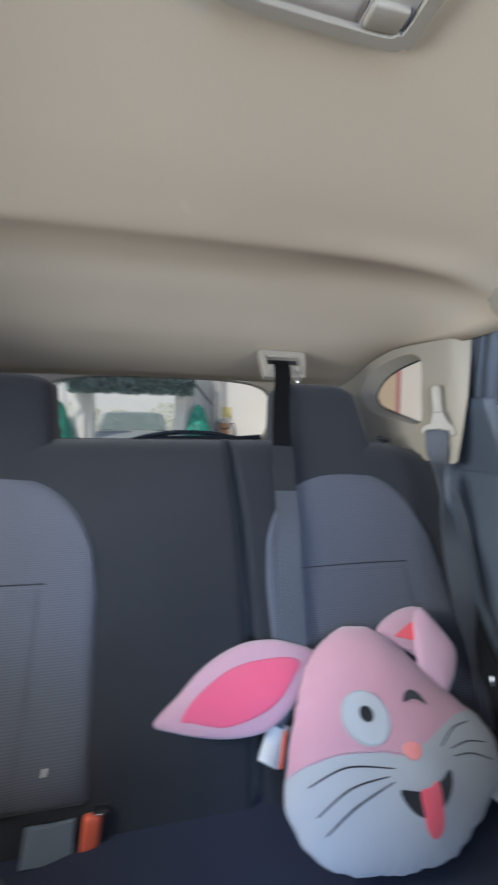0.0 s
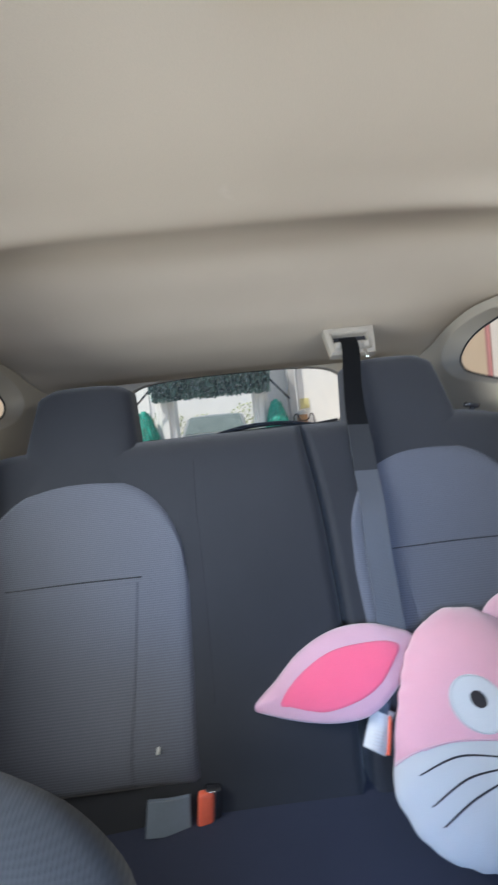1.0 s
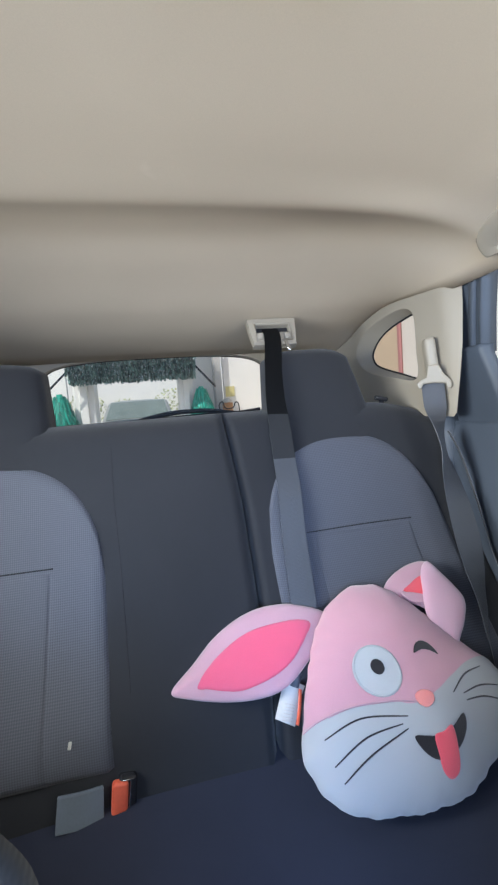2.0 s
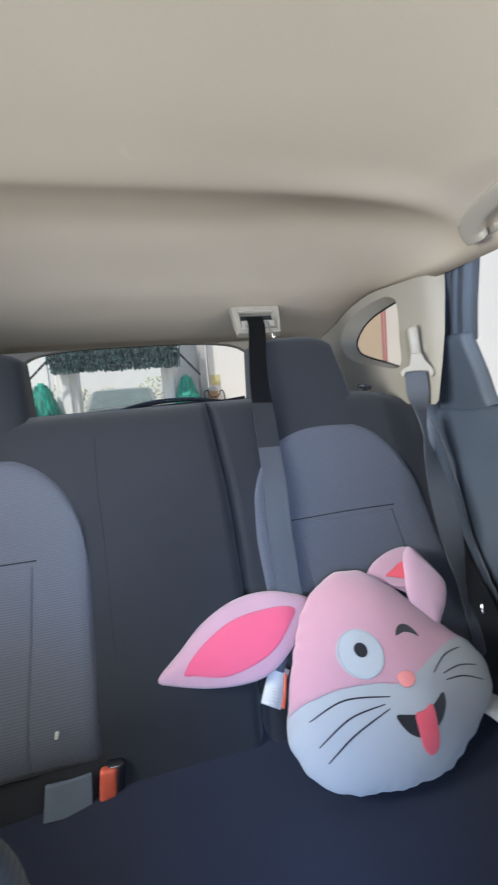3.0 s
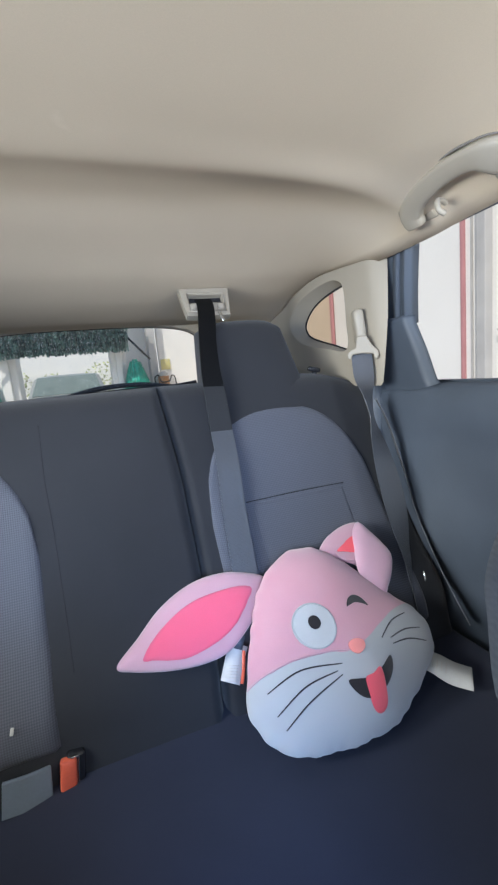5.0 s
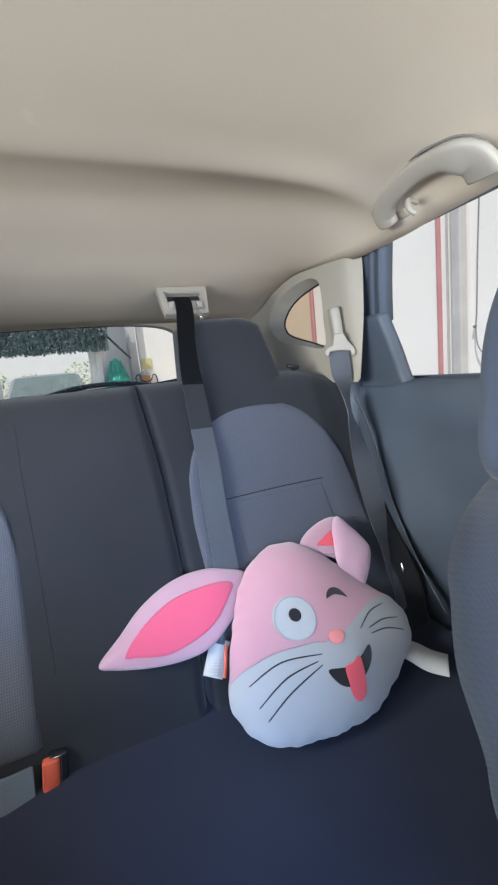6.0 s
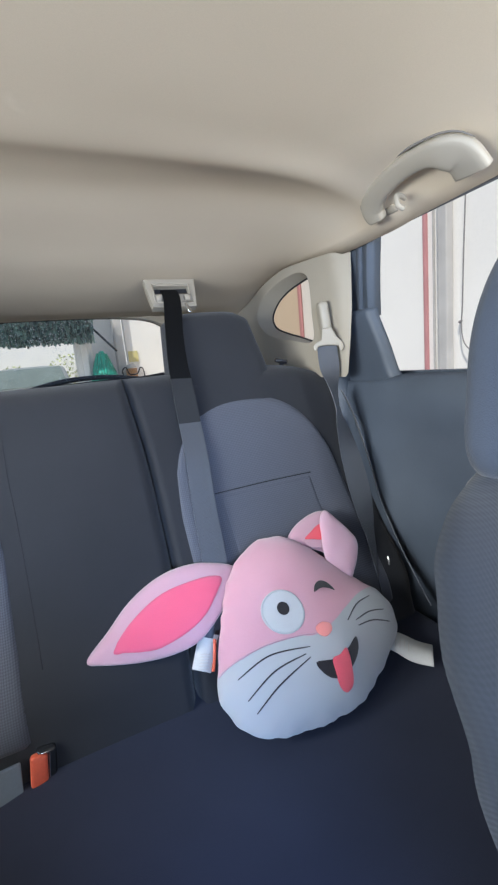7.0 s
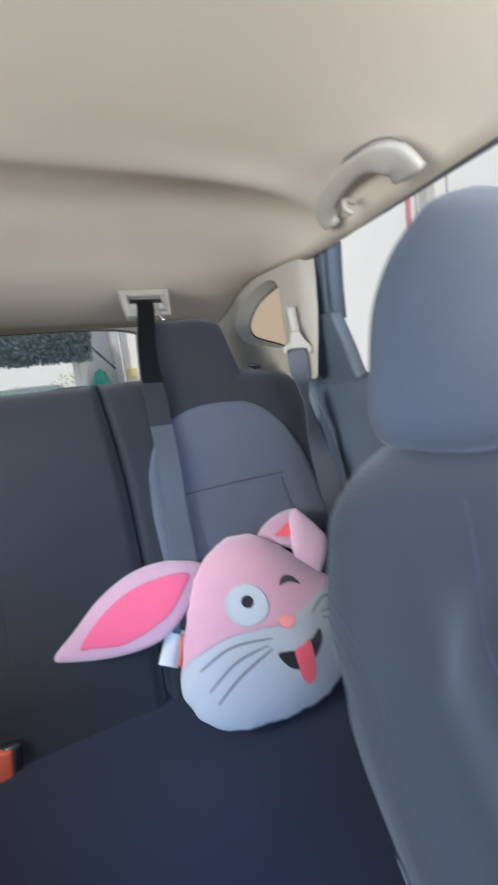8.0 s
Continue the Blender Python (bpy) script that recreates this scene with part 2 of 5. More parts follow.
def pad(bm, nu, nv, shape, base, thick, puff, rim=0.12, taper=1.0, rims=None, drop=0.0):
    """An upholstered pad: shape(u, v) gives x, z of the face, base(x, z) the y behind it, rounded at its rim."""
    low_u, high_u, rim_v = rims or (rim, rim, rim)

    def front(u, v):
        x, z = shape(u, v)
        e = min(1.0, u / low_u, (1 - u) / high_u, min(v, 1 - v) / rim_v)
        return (x, base(x, z) - puff * math.sqrt(max(0.0, 1 - (1 - e) ** 2)), z)

    def back(u, v):
        x, z = shape(u, v)
        return (x * taper, base(x, z) + thick, z - drop * v ** 4)
    f, b = grid(bm, nu, nv, front), grid(bm, nu, nv, back)
    ring = [(i, 0) for i in range(nu)] + [(nu, j) for j in range(nv)] + [(i, nv) for i in range(nu, 0, -1)] + [(0, j) for j in range(nv, 0, -1)]
    for (i, j), (k, m) in zip(ring, ring[1:] + ring[:1]):
        bm.faces.new((f[i][j], f[k][m], b[k][m], b[i][j]))
    return bm


def ribbon(bm, points, width, across, thick=0.0016, n=8):
    """A strap along a curve; across gives its width's direction at each point."""
    line = spline(points, n)
    wide = spline(across, n)
    rows = []
    for i, p in enumerate(line):
        t = (line[min(i + 1, len(line) - 1)] - line[max(i - 1, 0)]).normalized()
        w = (wide[i] - t * wide[i].dot(t)).normalized()
        nrm = t.cross(w)
        wd = width(i / (len(line) - 1)) if callable(width) else width
        rows.append([bm.verts.new(p + w * a * wd / 2 + nrm * b * thick / 2) for a, b in ((-1, -1), (1, -1), (1, 1), (-1, 1))])
    for r, s in zip(rows, rows[1:]):
        for k in range(4):
            bm.faces.new((r[k], r[(k + 1) % 4], s[(k + 1) % 4], s[k]))
    bm.faces.new(rows[0]), bm.faces.new(rows[-1])
    return bm


def tube(bm, points, radius, n=8, seg=10, flat=1.0):
    """A round bar along a curve; radius may be a function of 0..1."""
    line = spline(points, n)
    rows = []
    for i, p in enumerate(line):
        t = (line[min(i + 1, len(line) - 1)] - line[max(i - 1, 0)]).normalized()
        a = t.cross(Vector((0.3, 0.1, 1))).normalized()
        b = t.cross(a)
        r = radius(i / (len(line) - 1)) if callable(radius) else radius
        rows.append([bm.verts.new(p + (a * math.cos(k * math.tau / seg) + b * flat * math.sin(k * math.tau / seg)) * r) for k in range(seg)])
    for r, s in zip(rows, rows[1:]):
        for k in range(seg):
            bm.faces.new((r[k], r[(k + 1) % seg], s[(k + 1) % seg], s[k]))
    bm.faces.new(rows[0]), bm.faces.new(rows[-1])
    return bm


def holed(bm, outer, hole, place):
    """A flat panel with one opening; outlines in two numbers, place() lifts them into space. Gives the rim of the opening."""
    def ring(pts):
        vs = [bm.verts.new(place(a, b)) for a, b in pts]
        return vs, [bm.edges.new((p, q)) for p, q in zip(vs, vs[1:] + vs[:1])]
    vo, eo = ring(outer)
    vh, eh = ring(hole)
    bmesh.ops.triangle_fill(bm, use_beauty=True, edges=eo + eh)
    return vo, vh


def reveal(bm, rim, shift):
    """Walls of an opening, from its rim outwards."""
    far = [bm.verts.new(v.co + Vector(shift(v.co))) for v in rim]
    k = len(rim)
    for i in range(k):
        bm.faces.new((rim[i], rim[(i + 1) % k], far[(i + 1) % k], far[i]))
    return far


def flat(points, n=6):
    return [(p.x, p.y) for p in spline([(a, b, 0) for a, b in points], n, True)]


def smooth(table, s):
    """Hermite curve through (s, value) rows."""
    n = len(table)
    if s <= table[0][0]:
        return table[0][1]
    for i in range(n - 1):
        (a, p), (b, q) = table[i], table[i + 1]
        if s <= b:
            def slope(k):
                lo, hi = max(k - 1, 0), min(k + 1, n - 1)
                return (table[hi][1] - table[lo][1]) / (table[hi][0] - table[lo][0])
            h = b - a
            t = (s - a) / h
            return ((2 * t ** 3 - 3 * t * t + 1) * p + (t ** 3 - 2 * t * t + t) * h * slope(i)
                    + (3 * t * t - 2 * t ** 3) * q + (t ** 3 - t * t) * h * slope(i + 1))
    return table[-1][1]


# ---- the cabin's shell ----
ROOF = [(-0.1, 1.46), (0.4, 1.515), (1.0, 1.532), (1.45, 1.528), (1.70, 1.517), (1.795, 1.5115), (1.825, 1.5160), (1.865, 1.5200), (1.93, 1.5190), (2.0, 1.5060), (2.1, 1.481),
        (2.17, 1.4575), (2.19, 1.4505), (2.21, 1.4445), (2.32, 1.4135), (2.44, 1.391), (2.50, 1.388), (2.56, 1.388)]


EDGE = [(-0.1, 1.39), (0.4, 1.440), (1.0, 1.456), (1.45, 1.452), (1.70, 1.442), (1.85, 1.434), (1.92, 1.433), (2.0, 1.437), (2.1, 1.444), (2.2, 1.448), (2.28, 1.440), (2.36, 1.424),
        (2.44, 1.398), (2.56, 1.370)]


def roof_z(x, y):
    """Height of the headliner: its middle line, bent to its edge at the sides."""
    mid = smooth(ROOF, y)
    sag = 0.0060 * math.exp(-((abs(x) - 0.42) / 0.17) ** 2) * (math.exp(-((y - 1.88) / 0.05) ** 2) - math.exp(-((y - 1.79) / 0.035) ** 2))
    return mid + (smooth(EDGE, y) - mid) * (abs(x) / 0.605) ** 6 + sag


bm = bmesh.new()
grid(bm, 48, 160, lambda u, v: ((u - 0.5) * 1.232, 0.40 + 2.16 * v, roof_z((u - 0.5) * 1.232, 0.40 + 2.16 * v)))
ceiling = thicken(part("ceiling", bm, LINER), 0.03, 1.0)
tagged(ceiling, "beige cloth car headliner with a soft crosswise fold", "headliner", kind="structure")

bm = bmesh.new()
box(bm, (1.5, 3.1, 0.04), pose(0, 1.2, 0.33))
tagged(part("floor", bm, CARPET, smooth=False), "black carpeted car floor", "floor", kind="structure")
bm = bmesh.new()
box(bm, (1.5, 0.06, 0.72), pose(0, -0.25, 0.66))
tagged(part("wall_front", bm, DARK, smooth=False), "black bulkhead under the windscreen", "wall", kind="structure")
bm = bmesh.new()
grid(bm, 16, 8, lambda u, v: ((u - 0.5) * (1.36 - 0.14 * v), -0.24 + 0.64 * v - 0.10 * (2 * u - 1) ** 2 * -1, 1.02 + 0.49 * v - 0.03 * (2 * u - 1) ** 2 * v))
screen = thicken(part("windscreen", bm, CLEAR), 0.005, 1.0)
screen.visible_shadow = False
tagged(screen, "clear curved windscreen glass", "windscreen", kind="structure")


def side_x(z):
    """Inner face of the doors and the side, by height."""
    return smooth([(0.3, 0.70), (0.7, 0.705), (1.0, 0.70), (1.10, 0.695), (1.15, 0.690), (1.30, 0.655), (1.43, 0.622), (1.5, 0.60)], z)


WINDOW = [(1.02, 1.118), (1.40, 1.128), (1.698, 1.141), (1.872, 1.150), (1.888, 1.158), (1.902, 1.222), (1.924, 1.293), (1.902, 1.358), (1.881, 1.422), (1.875, 1.434),
          (1.83, 1.436), (1.40, 1.444), (1.02, 1.442)]
FRONT_WINDOW = [(0.15, 1.10), (0.55, 1.108), (0.93, 1.116), (0.93, 1.434), (0.62, 1.432), (0.40, 1.40), (0.22, 1.24)]


def door(name, side, outline, y0, y1, label):
    root = thing(name, (side * 0.70, (y0 + y1) / 2, 0.36), label, "car door", kind="structure")
    bm = bmesh.new()
    # the lower panel as a shaped sheet, the upper frame round the window
    belt = max(z for y, z in outline[:4]) - 0.012

    def panel(u, v):
        y, z = y0 + (y1 - y0) * u, 0.36 + (belt - 0.36) * v
        x = side_x(z) - (0.018 if y < 1.70 else max(0.006, 0.018 - 0.09 * (y - 1.70))) * math.exp(-((z - 1.09) / 0.05) ** 2) - 0.03 * math.exp(-((z - 0.83) / 0.07) ** 2) * smooth([(0, 1.0), (0.45, 0.9), (0.75, 0.2), (1, 0.0)], u)
        k = min(1.0, max(0.0, (1.04 - z) / 0.30))
        x += 0.030 * k * k * (3 - 2 * k) * (1.0 if y < 1.70 else max(0.0, 1 - (y - 1.70) / 0.2))
        k = min(1.0, max(0.0, (y - 1.72) / 0.26))
        x -= 0.052 * k * k * (3 - 2 * k) * min(1.0, max(0.0, (belt - z) / 0.35))
        if y < 1.885:
            x += 0.020 * max(0.0, (z - belt + 0.022) / 0.022) ** 2
        return (side * x, y, z)
    grid(bm, 48, 80, panel)
    thicken(part("door_panel", bm, DARK, root), 0.02, 1.0 if side < 0 else -1.0)
    bm = bmesh.new()
    hole = []
    for (a, b), (c, d) in zip(outline, outline[1:] + outline[:1]):
        hole += [(a + (c - a) * k / 3, b + (d - b) * k / 3) for k in range(3)]
    frame_out = [(y0, 1.105), ((y0 + y1) / 2, 1.108), (y1, 1.115), (y1, 1.3), (y1, 1.46), ((y0 + y1) / 2, 1.46), (y0, 1.46), (y0, 1.3)]
    _, rim = holed(bm, frame_out, hole, lambda y, z: (side * (side_x(z) + 0.006), y, z))
    reveal(bm, rim, lambda c: (side * 0.010, 0, 0))
    part("window_frame", bm, DARK, root, "black painted window surround", smooth=False)
    bm = bmesh.new()
    vs = [bm.verts.new((side * (side_x(z) + 0.014), y, z)) for y, z in hole[::side]]
    bm.faces.new(vs)
    g = part("window_pane", bm, CLEAR, root, "clear side window glass", smooth=False)
    g.visible_shadow = False
    return root


for s in (1, -1):
    rd = door("door_1" if s > 0 else "door_2", s, WINDOW, 0.98, 2.05, "closed rear car door with black panel and clear window")
    # ribbed upright at the back of the opening and the corner piece under it
    bm = bmesh.new()
    for dy, w, dx in ((0.005, 0.012, -0.014), (0.018, 0.010, -0.019), (0.032, 0.016, -0.015)):
        ribbon(bm, [(s * (side_x(1.43) - dx), 1.874 + dy, 1.438), (s * (side_x(1.36) - dx), 1.901 + dy, 1.36), (s * (side_x(1.28) - dx), 1.924 + dy * 1.1, 1.285)],
               w, [(0, 1, 0)] * 3, 0.034, 6)
    part("window_channel", bm, DARK, rd, "ribbed black window channel")
    bm = bmesh.new()

    def sail(u, v):
        z = 1.128 + 0.174 * v
        y0 = smooth([(1.128, 1.866), (1.142, 1.870), (1.156, 1.881), (1.222, 1.894), (1.292, 1.911), (1.31, 1.912)], z)
        y = y0 + (2.045 - y0) * u
        return (s * (side_x(z) - 0.007 + 0.018 * max(0.0, 1 - u / 0.10) ** 2 + 0.004 * max(0.0, (v - 0.9) / 0.1) ** 2), y, z)
    grid(bm, 40, 24, sail)
    thicken(part("corner_panel", bm, DARK, rd), 0.006, 1.0 if s < 0 else -1.0)
    door("door_3" if s > 0 else "door_4", s, FRONT_WINDOW, -0.2, 0.975, "closed front car door with black panel and window")

# rear quarter trim with its small window
QUARTER = [(2.097, 1.248), (2.087, 1.317), (2.084, 1.365), (2.087, 1.398), (2.103, 1.416), (2.150, 1.427), (2.250, 1.421), (2.345, 1.398), (2.400, 1.355), (2.385, 1.315), (2.320, 1.280), (2.200, 1.258)]
PANE = [(2.090, 1.247), (2.090, 1.317), (2.092, 1.365), (2.096, 1.400), (2.110, 1.411), (2.150, 1.410), (2.238, 1.397), (2.300, 1.376), (2.340, 1.345), (2.340, 1.320), (2.308, 1.297), (2.200, 1.268)]


def trim_x(y, z):
    return 0.612 - 0.06 * (z - 1.32) + 0.026 * smooth([(1.92, 1.0), (1.95, 0.55), (1.972, 0.12), (1.985, 0.03), (2.01, 0.0)], y) - 0.06 * max(0.0, y - 2.40)


MID = (2.20, 1.335)


def edge_at(loop, mid, angle):
    """Where a ray from mid at that angle leaves a closed outline."""
    dx, dy, best = math.cos(angle), math.sin(angle), None
    for (a, b), (c, d) in zip(loop, loop[1:] + loop[:1]):
        ex, ey = c - a, d - b
        den = dx * ey - dy * ex
        if abs(den) > 1e-12:
            t = ((a - mid[0]) * ey - (b - mid[1]) * ex) / den
            u = ((a - mid[0]) * dy - (b - mid[1]) * dx) / den
            if t > 0 and -1e-6 <= u <= 1 + 1e-6 and (best is None or t > best):
                best = t
    return (mid[0] + dx * best, mid[1] + dy * best)


for s in (1, -1):
    bm = bmesh.new()
    outer = [(1.970, 1.155), (2.86, 1.155), (2.86, 1.36), (2.50, 1.41), (2.30, 1.470), (1.936, 1.465), (1.9405, 1.39), (1.947, 1.311), (1.957, 1.24)]
    hole, pane = flat(QUARTER, 5), flat(PANE, 5)
    loops = [[edge_at(o, MID, k * math.tau / 160 + 0.01) for k in range(160)] for o in (outer, hole, pane)]
    rings = []
    for r in range(15):
        f = (1 - r / 14) ** 1.6
        rings.append([(trim_x(b[0] + (a[0] - b[0]) * f, b[1] + (a[1] - b[1]) * f), b[0] + (a[0] - b[0]) * f, b[1] + (a[1] - b[1]) * f) for a, b in zip(loops[0], loops[1])])
    for g, h in ((0.06, 0.02), (0.14, 0.09), (0.30, 0.26), (0.55, 0.53), (0.80, 0.79), (1.0, 1.0)):
        rings.append([(trim_x(*a) + (0.642 - trim_x(*a)) * h, a[0] + (b[0] - a[0]) * g, a[1] + (b[1] - a[1]) * g) for a, b in zip(loops[1], loops[2])])
    rings = [[bm.verts.new((s * x, y, z)) for x, y, z in r] for r in rings]
    for r, q in zip(rings, rings[1:]):
        for k in range(160):
            bm.faces.new((r[k], r[(k + 1) % 160], q[(k + 1) % 160], q[k]))
    q = part("pillar_trim", bm, TRIM)
    tagged(q, "beige plastic quarter panel with a small teardrop window", "pillar trim", kind="structure")
    # gasket and glass
    bm = bmesh.new()
    loop = [Vector((s * 0.639, y, z)) for y, z in pane]
    tube(bm, loop + [loop[0]], 0.0028, 1, 6)
    part("gasket", bm, GLOSS, q, "thin black rubber gasket")
    bm = bmesh.new()
    bm.faces.new([bm.verts.new(p + Vector((s * 0.004, 0, 0))) for p in loop[::s]])
    g = part("window_pane", bm, TINT, q, "bronze tinted quarter glass", smooth=False)
    g.visible_shadow = False
    # lower side lining beside the seat back
    bm = bmesh.new()
    grid(bm, 12, 12, lambda u, v: (s * (0.690 - 0.02 * v), 2.03 + 0.83 * u, 0.36 + 0.80 * v))
    tagged(thicken(part("side_lining", bm, DARK), 0.05, 0.0), "dark plastic lining beside the rear seat", "side lining", kind="structure")
    bm = bmesh.new()
    box(bm, (0.06, 0.08, 1.05), pose(s * 0.72, 0.955, 0.9), 0.01)
    tagged(part("pillar", bm, DARK), "dark centre door pillar", "pillar", kind="structure")
    bm = bmesh.new()
    box(bm, (0.02, 3.1, 1.15), pose(s * 0.765, 1.2, 0.58))
    tagged(part("wall_side", bm, DARK, smooth=False), "dark outer skin of the car side", "wall", kind="structure")

# tailgate: beige frame round the rear glass
HATCH = [(0.0, 1.393), (0.16, 1.391), (0.28, 1.382), (0.345, 1.362), (0.372, 1.325), (0.375, 1.25), (0.360, 1.195), (0.31, 1.12), (0.16, 1.10), (0.0, 1.10)]
HATCH = HATCH + [(-x, z) for x, z in HATCH[-2:0:-1]]


def hatch_y(z):
    return 2.60 + (1.39 - z) * 0.35


bm = bmesh.new()
outer = []
for (a, b), (c, d) in (((-0.66, 0.36), (0.66, 0.36)), ((0.66, 0.36), (0.62, 1.43)), ((0.62, 1.43), (-0.62, 1.43)), ((-0.62, 1.43), (-0.66, 0.36))):
    outer += [(a + (c - a) * k / 10, b + (d - b) * k / 10) for k in range(10)]
hole = flat(HATCH, 4)
_, rim = holed(bm, outer, hole, lambda x, z: (x, hatch_y(z) - 0.03, z))
reveal(bm, rim, lambda c: (0, 0.05, 0))
tail = part("wall_rear", bm, TRIM, None, smooth=False)
tagged(tail, "beige tailgate lining round the rear window", "tailgate", kind="structure")
bm = bmesh.new()
bm.faces.new([bm.verts.new((x, hatch_y(z) + 0.02, z)) for x, z in hole])
g = part("window_pane", bm, WET, tail, "wet rear window glass", smooth=False)
g.visible_shadow = False
bm = bmesh.new()
loop = [Vector((x, hatch_y(z) + 0.004, z)) for x, z in hole]
tube(bm, loop + [loop[0]], 0.002, 1, 6)
part("gasket", bm, GLOSS, tail, "black rubber seal of the rear glass")

# rear wiper on the outside of the glass
wiper = thing("rear_wiper", (-0.05, 2.70, 1.18), "black rear wiper lying on the rear glass", "wiper")
bm = bmesh.new()
tube(bm, [(-0.13, 2.70, 1.172), (-0.05, 2.70, 1.194), (0.044, 2.70, 1.208), (0.163, 2.70, 1.207), (0.25, 2.70, 1.194), (0.33, 2.70, 1.180)], lambda u: 0.010 - 0.003 * u, 8, 8)
part("wiper_arm", bm, RUBBER, wiper)
bm = bmesh.new()
ribbon(bm, [(-0.16, 2.695, 1.168), (0.0, 2.695, 1.186), (0.16, 2.695, 1.190), (0.26, 2.695, 1.188), (0.36, 2.695, 1.196)], 0.018, [(0, 0, 1)] * 5, 0.008)
part("wiper_blade", bm, RUBBER, wiper, smooth=False)

# ---- rear bench ----
BACK = [(0.58, 1.80), (0.64, 1.825), (0.72, 1.845), (0.80, 1.905), (0.94, 1.995), (1.07, 2.058), (1.16, 2.098), (1.21, 2.118)]


def back_y(x, z):
    return smooth(BACK, z)


seat = thing("rear_bench", (0, 1.85, 0.35), "charcoal cloth rear car bench with grey mesh panels", "car seat")


def top_z(x):
    return 1.200 - 0.05 * max(0.0, (abs(x) - 0.47) / 0.19) ** 2


def backrest(x0, x1, name, rims):
    bm = bmesh.new()

    def shape(u, v):
        x = x0 + (x1 - x0) * u
        seam = 0.018 * smooth([(0.58, 0.2), (0.85, 0.9), (1.0, 1.0), (1.1, 0.6), (1.2, 0.0)], 0.58 + 0.62 * v) * math.exp(-((x - 0.13) / 0.05) ** 2)
        return x + seam, 0.58 + (top_z(x) - 0.58) * v
    pad(bm, 66, 40, shape, back_y, 0.11, 0.028, 0.07, 1.0, rims)
    return part(name, bm, CLOTH, seat, "charcoal cloth seat back")


left_back = backrest(-0.655, 0.127, "backrest", (0.07, 0.019, 0.07))
right_back = backrest(0.133, 0.655, "backrest", (0.028, 0.05, 0.07))


def arch(cx, half, z0, ztop, puff, off, mat, parent, name, label):
    """A panel with an arched top, sewn on the seat back."""
    bm = bmesh.new()

    def shape(u, v):
        a = 2 * u - 1
        edge = (1 - abs(a) ** 2.6) ** (1 / 2.2)
        zt = z0 + (ztop - z0) * (0.52 + 0.48 * edge)
        z = z0 + (zt - z0) * v
        return cx + a * half * (1.0 + 0.07 * (1 - (z - z0) / (ztop - z0))), z
    pad(bm, 36, 30, shape, lambda x, z: back_y(x, z) - 0.026 - off, 0.02, puff, 0.05)
    return part(name, bm, mat, parent, label)


for cx, half, owner in ((-0.352, 0.212, left_back), (0.383, 0.195, right_back)):
    panel = arch(cx, half, 0.665, 1.135, 0.008, 0.0, MESH, owner, "mesh_panel", "grey mesh arched panel")
    bm = bmesh.new()
    x0, x1 = cx - half * 0.57, cx + half * 0.60
    pad(bm, 20, 24, lambda u, v: (x0 + (x1 - x0) * u, 0.672 + (0.944 - 0.672) * v), lambda x, z: back_y(x, z) - 0.033, 0.02, 0.0024, 0.06)
    part("lower_insert", bm, MESH, panel, "grey mesh lower insert")
    # sewn crease between the inserts
    bm = bmesh.new()
    tube(bm, [(x0 - 0.01, back_y(0, 0.947) - 0.0342, 0.9455), (cx, back_y(0, 0.948) - 0.0345, 0.9475), (x1, back_y(0, 0.947) - 0.0342, 0.9465)], 0.0014, 8, 6)
    part("crease_seam", bm, GLOSS, panel, "dark sewn crease")


def headrest(cx):
    bm = bmesh.new()

    def fn(u, v):
        # a rounded block, wider below
        a, h = math.tau * u, v
        half = 0.138 - 0.030 * h - 0.004 * h * h
        c, s_ = math.cos(a), math.sin(a)
        k = 1 / (abs(c) ** 5 + abs(s_) ** 5) ** 0.2
        close = 0.80 + 0.20 * math.sqrt(max(0.0, 1 - ((h - 0.90) / 0.10) ** 2)) if h > 0.90 else 1.0
        z = 1.090 + 0.252 * h
        y = 2.143 + 0.46 * (z - 1.19)
        return (cx + half * k * c * close, y + 0.062 * k * s_ * close * (1.0 - 0.15 * h), z - (0.006 * (abs(c) * k) ** 3 if h > 0.9 else 0))
    grid(bm, 48, 20, fn)
    bmesh.ops.remove_doubles(bm, verts=bm.verts, dist=0.0004)
    for ring_v in (0, 1):
        edges = [e for e in bm.edges if e.is_boundary and all((v.co.z > 1.3) == bool(ring_v) for v in e.verts)]
        bmesh.ops.contextual_create(bm, geom=edges)
    return soften(part("headrest", bm, CLOTH, seat, "charcoal cloth headrest"), 0.010, 3, 50)


headrest(-0.362)
headrest(0.362)

# seam of the middle place
bm = bmesh.new()
tube(bm, [(-0.114 + 0.045 * max(0.0, 1.05 - z) ** 0.9, back_y(0, z) - 0.0280, z) for z in (0.76, 0.80, 0.85, 0.90, 0.95, 1.00, 1.05, 1.10, 1.15)], 0.0008, 4, 6)
part("side_seam", bm, CARPET, left_back)

# bench cushion
bm = bmesh.new()


def bench_z(x, y):
    dip = 0.012 * (math.exp(-((x + 0.36) / 0.16) ** 2) + math.exp(-((x - 0.36) / 0.16) ** 2))
    return smooth([(1.20, 0.628), (1.26, 0.650), (1.38, 0.652), (1.55, 0.640), (1.70, 0.628), (1.84, 0.622), (1.92, 0.612)], y) - dip + 0.012 * max(0.0, abs(x) - 0.5)


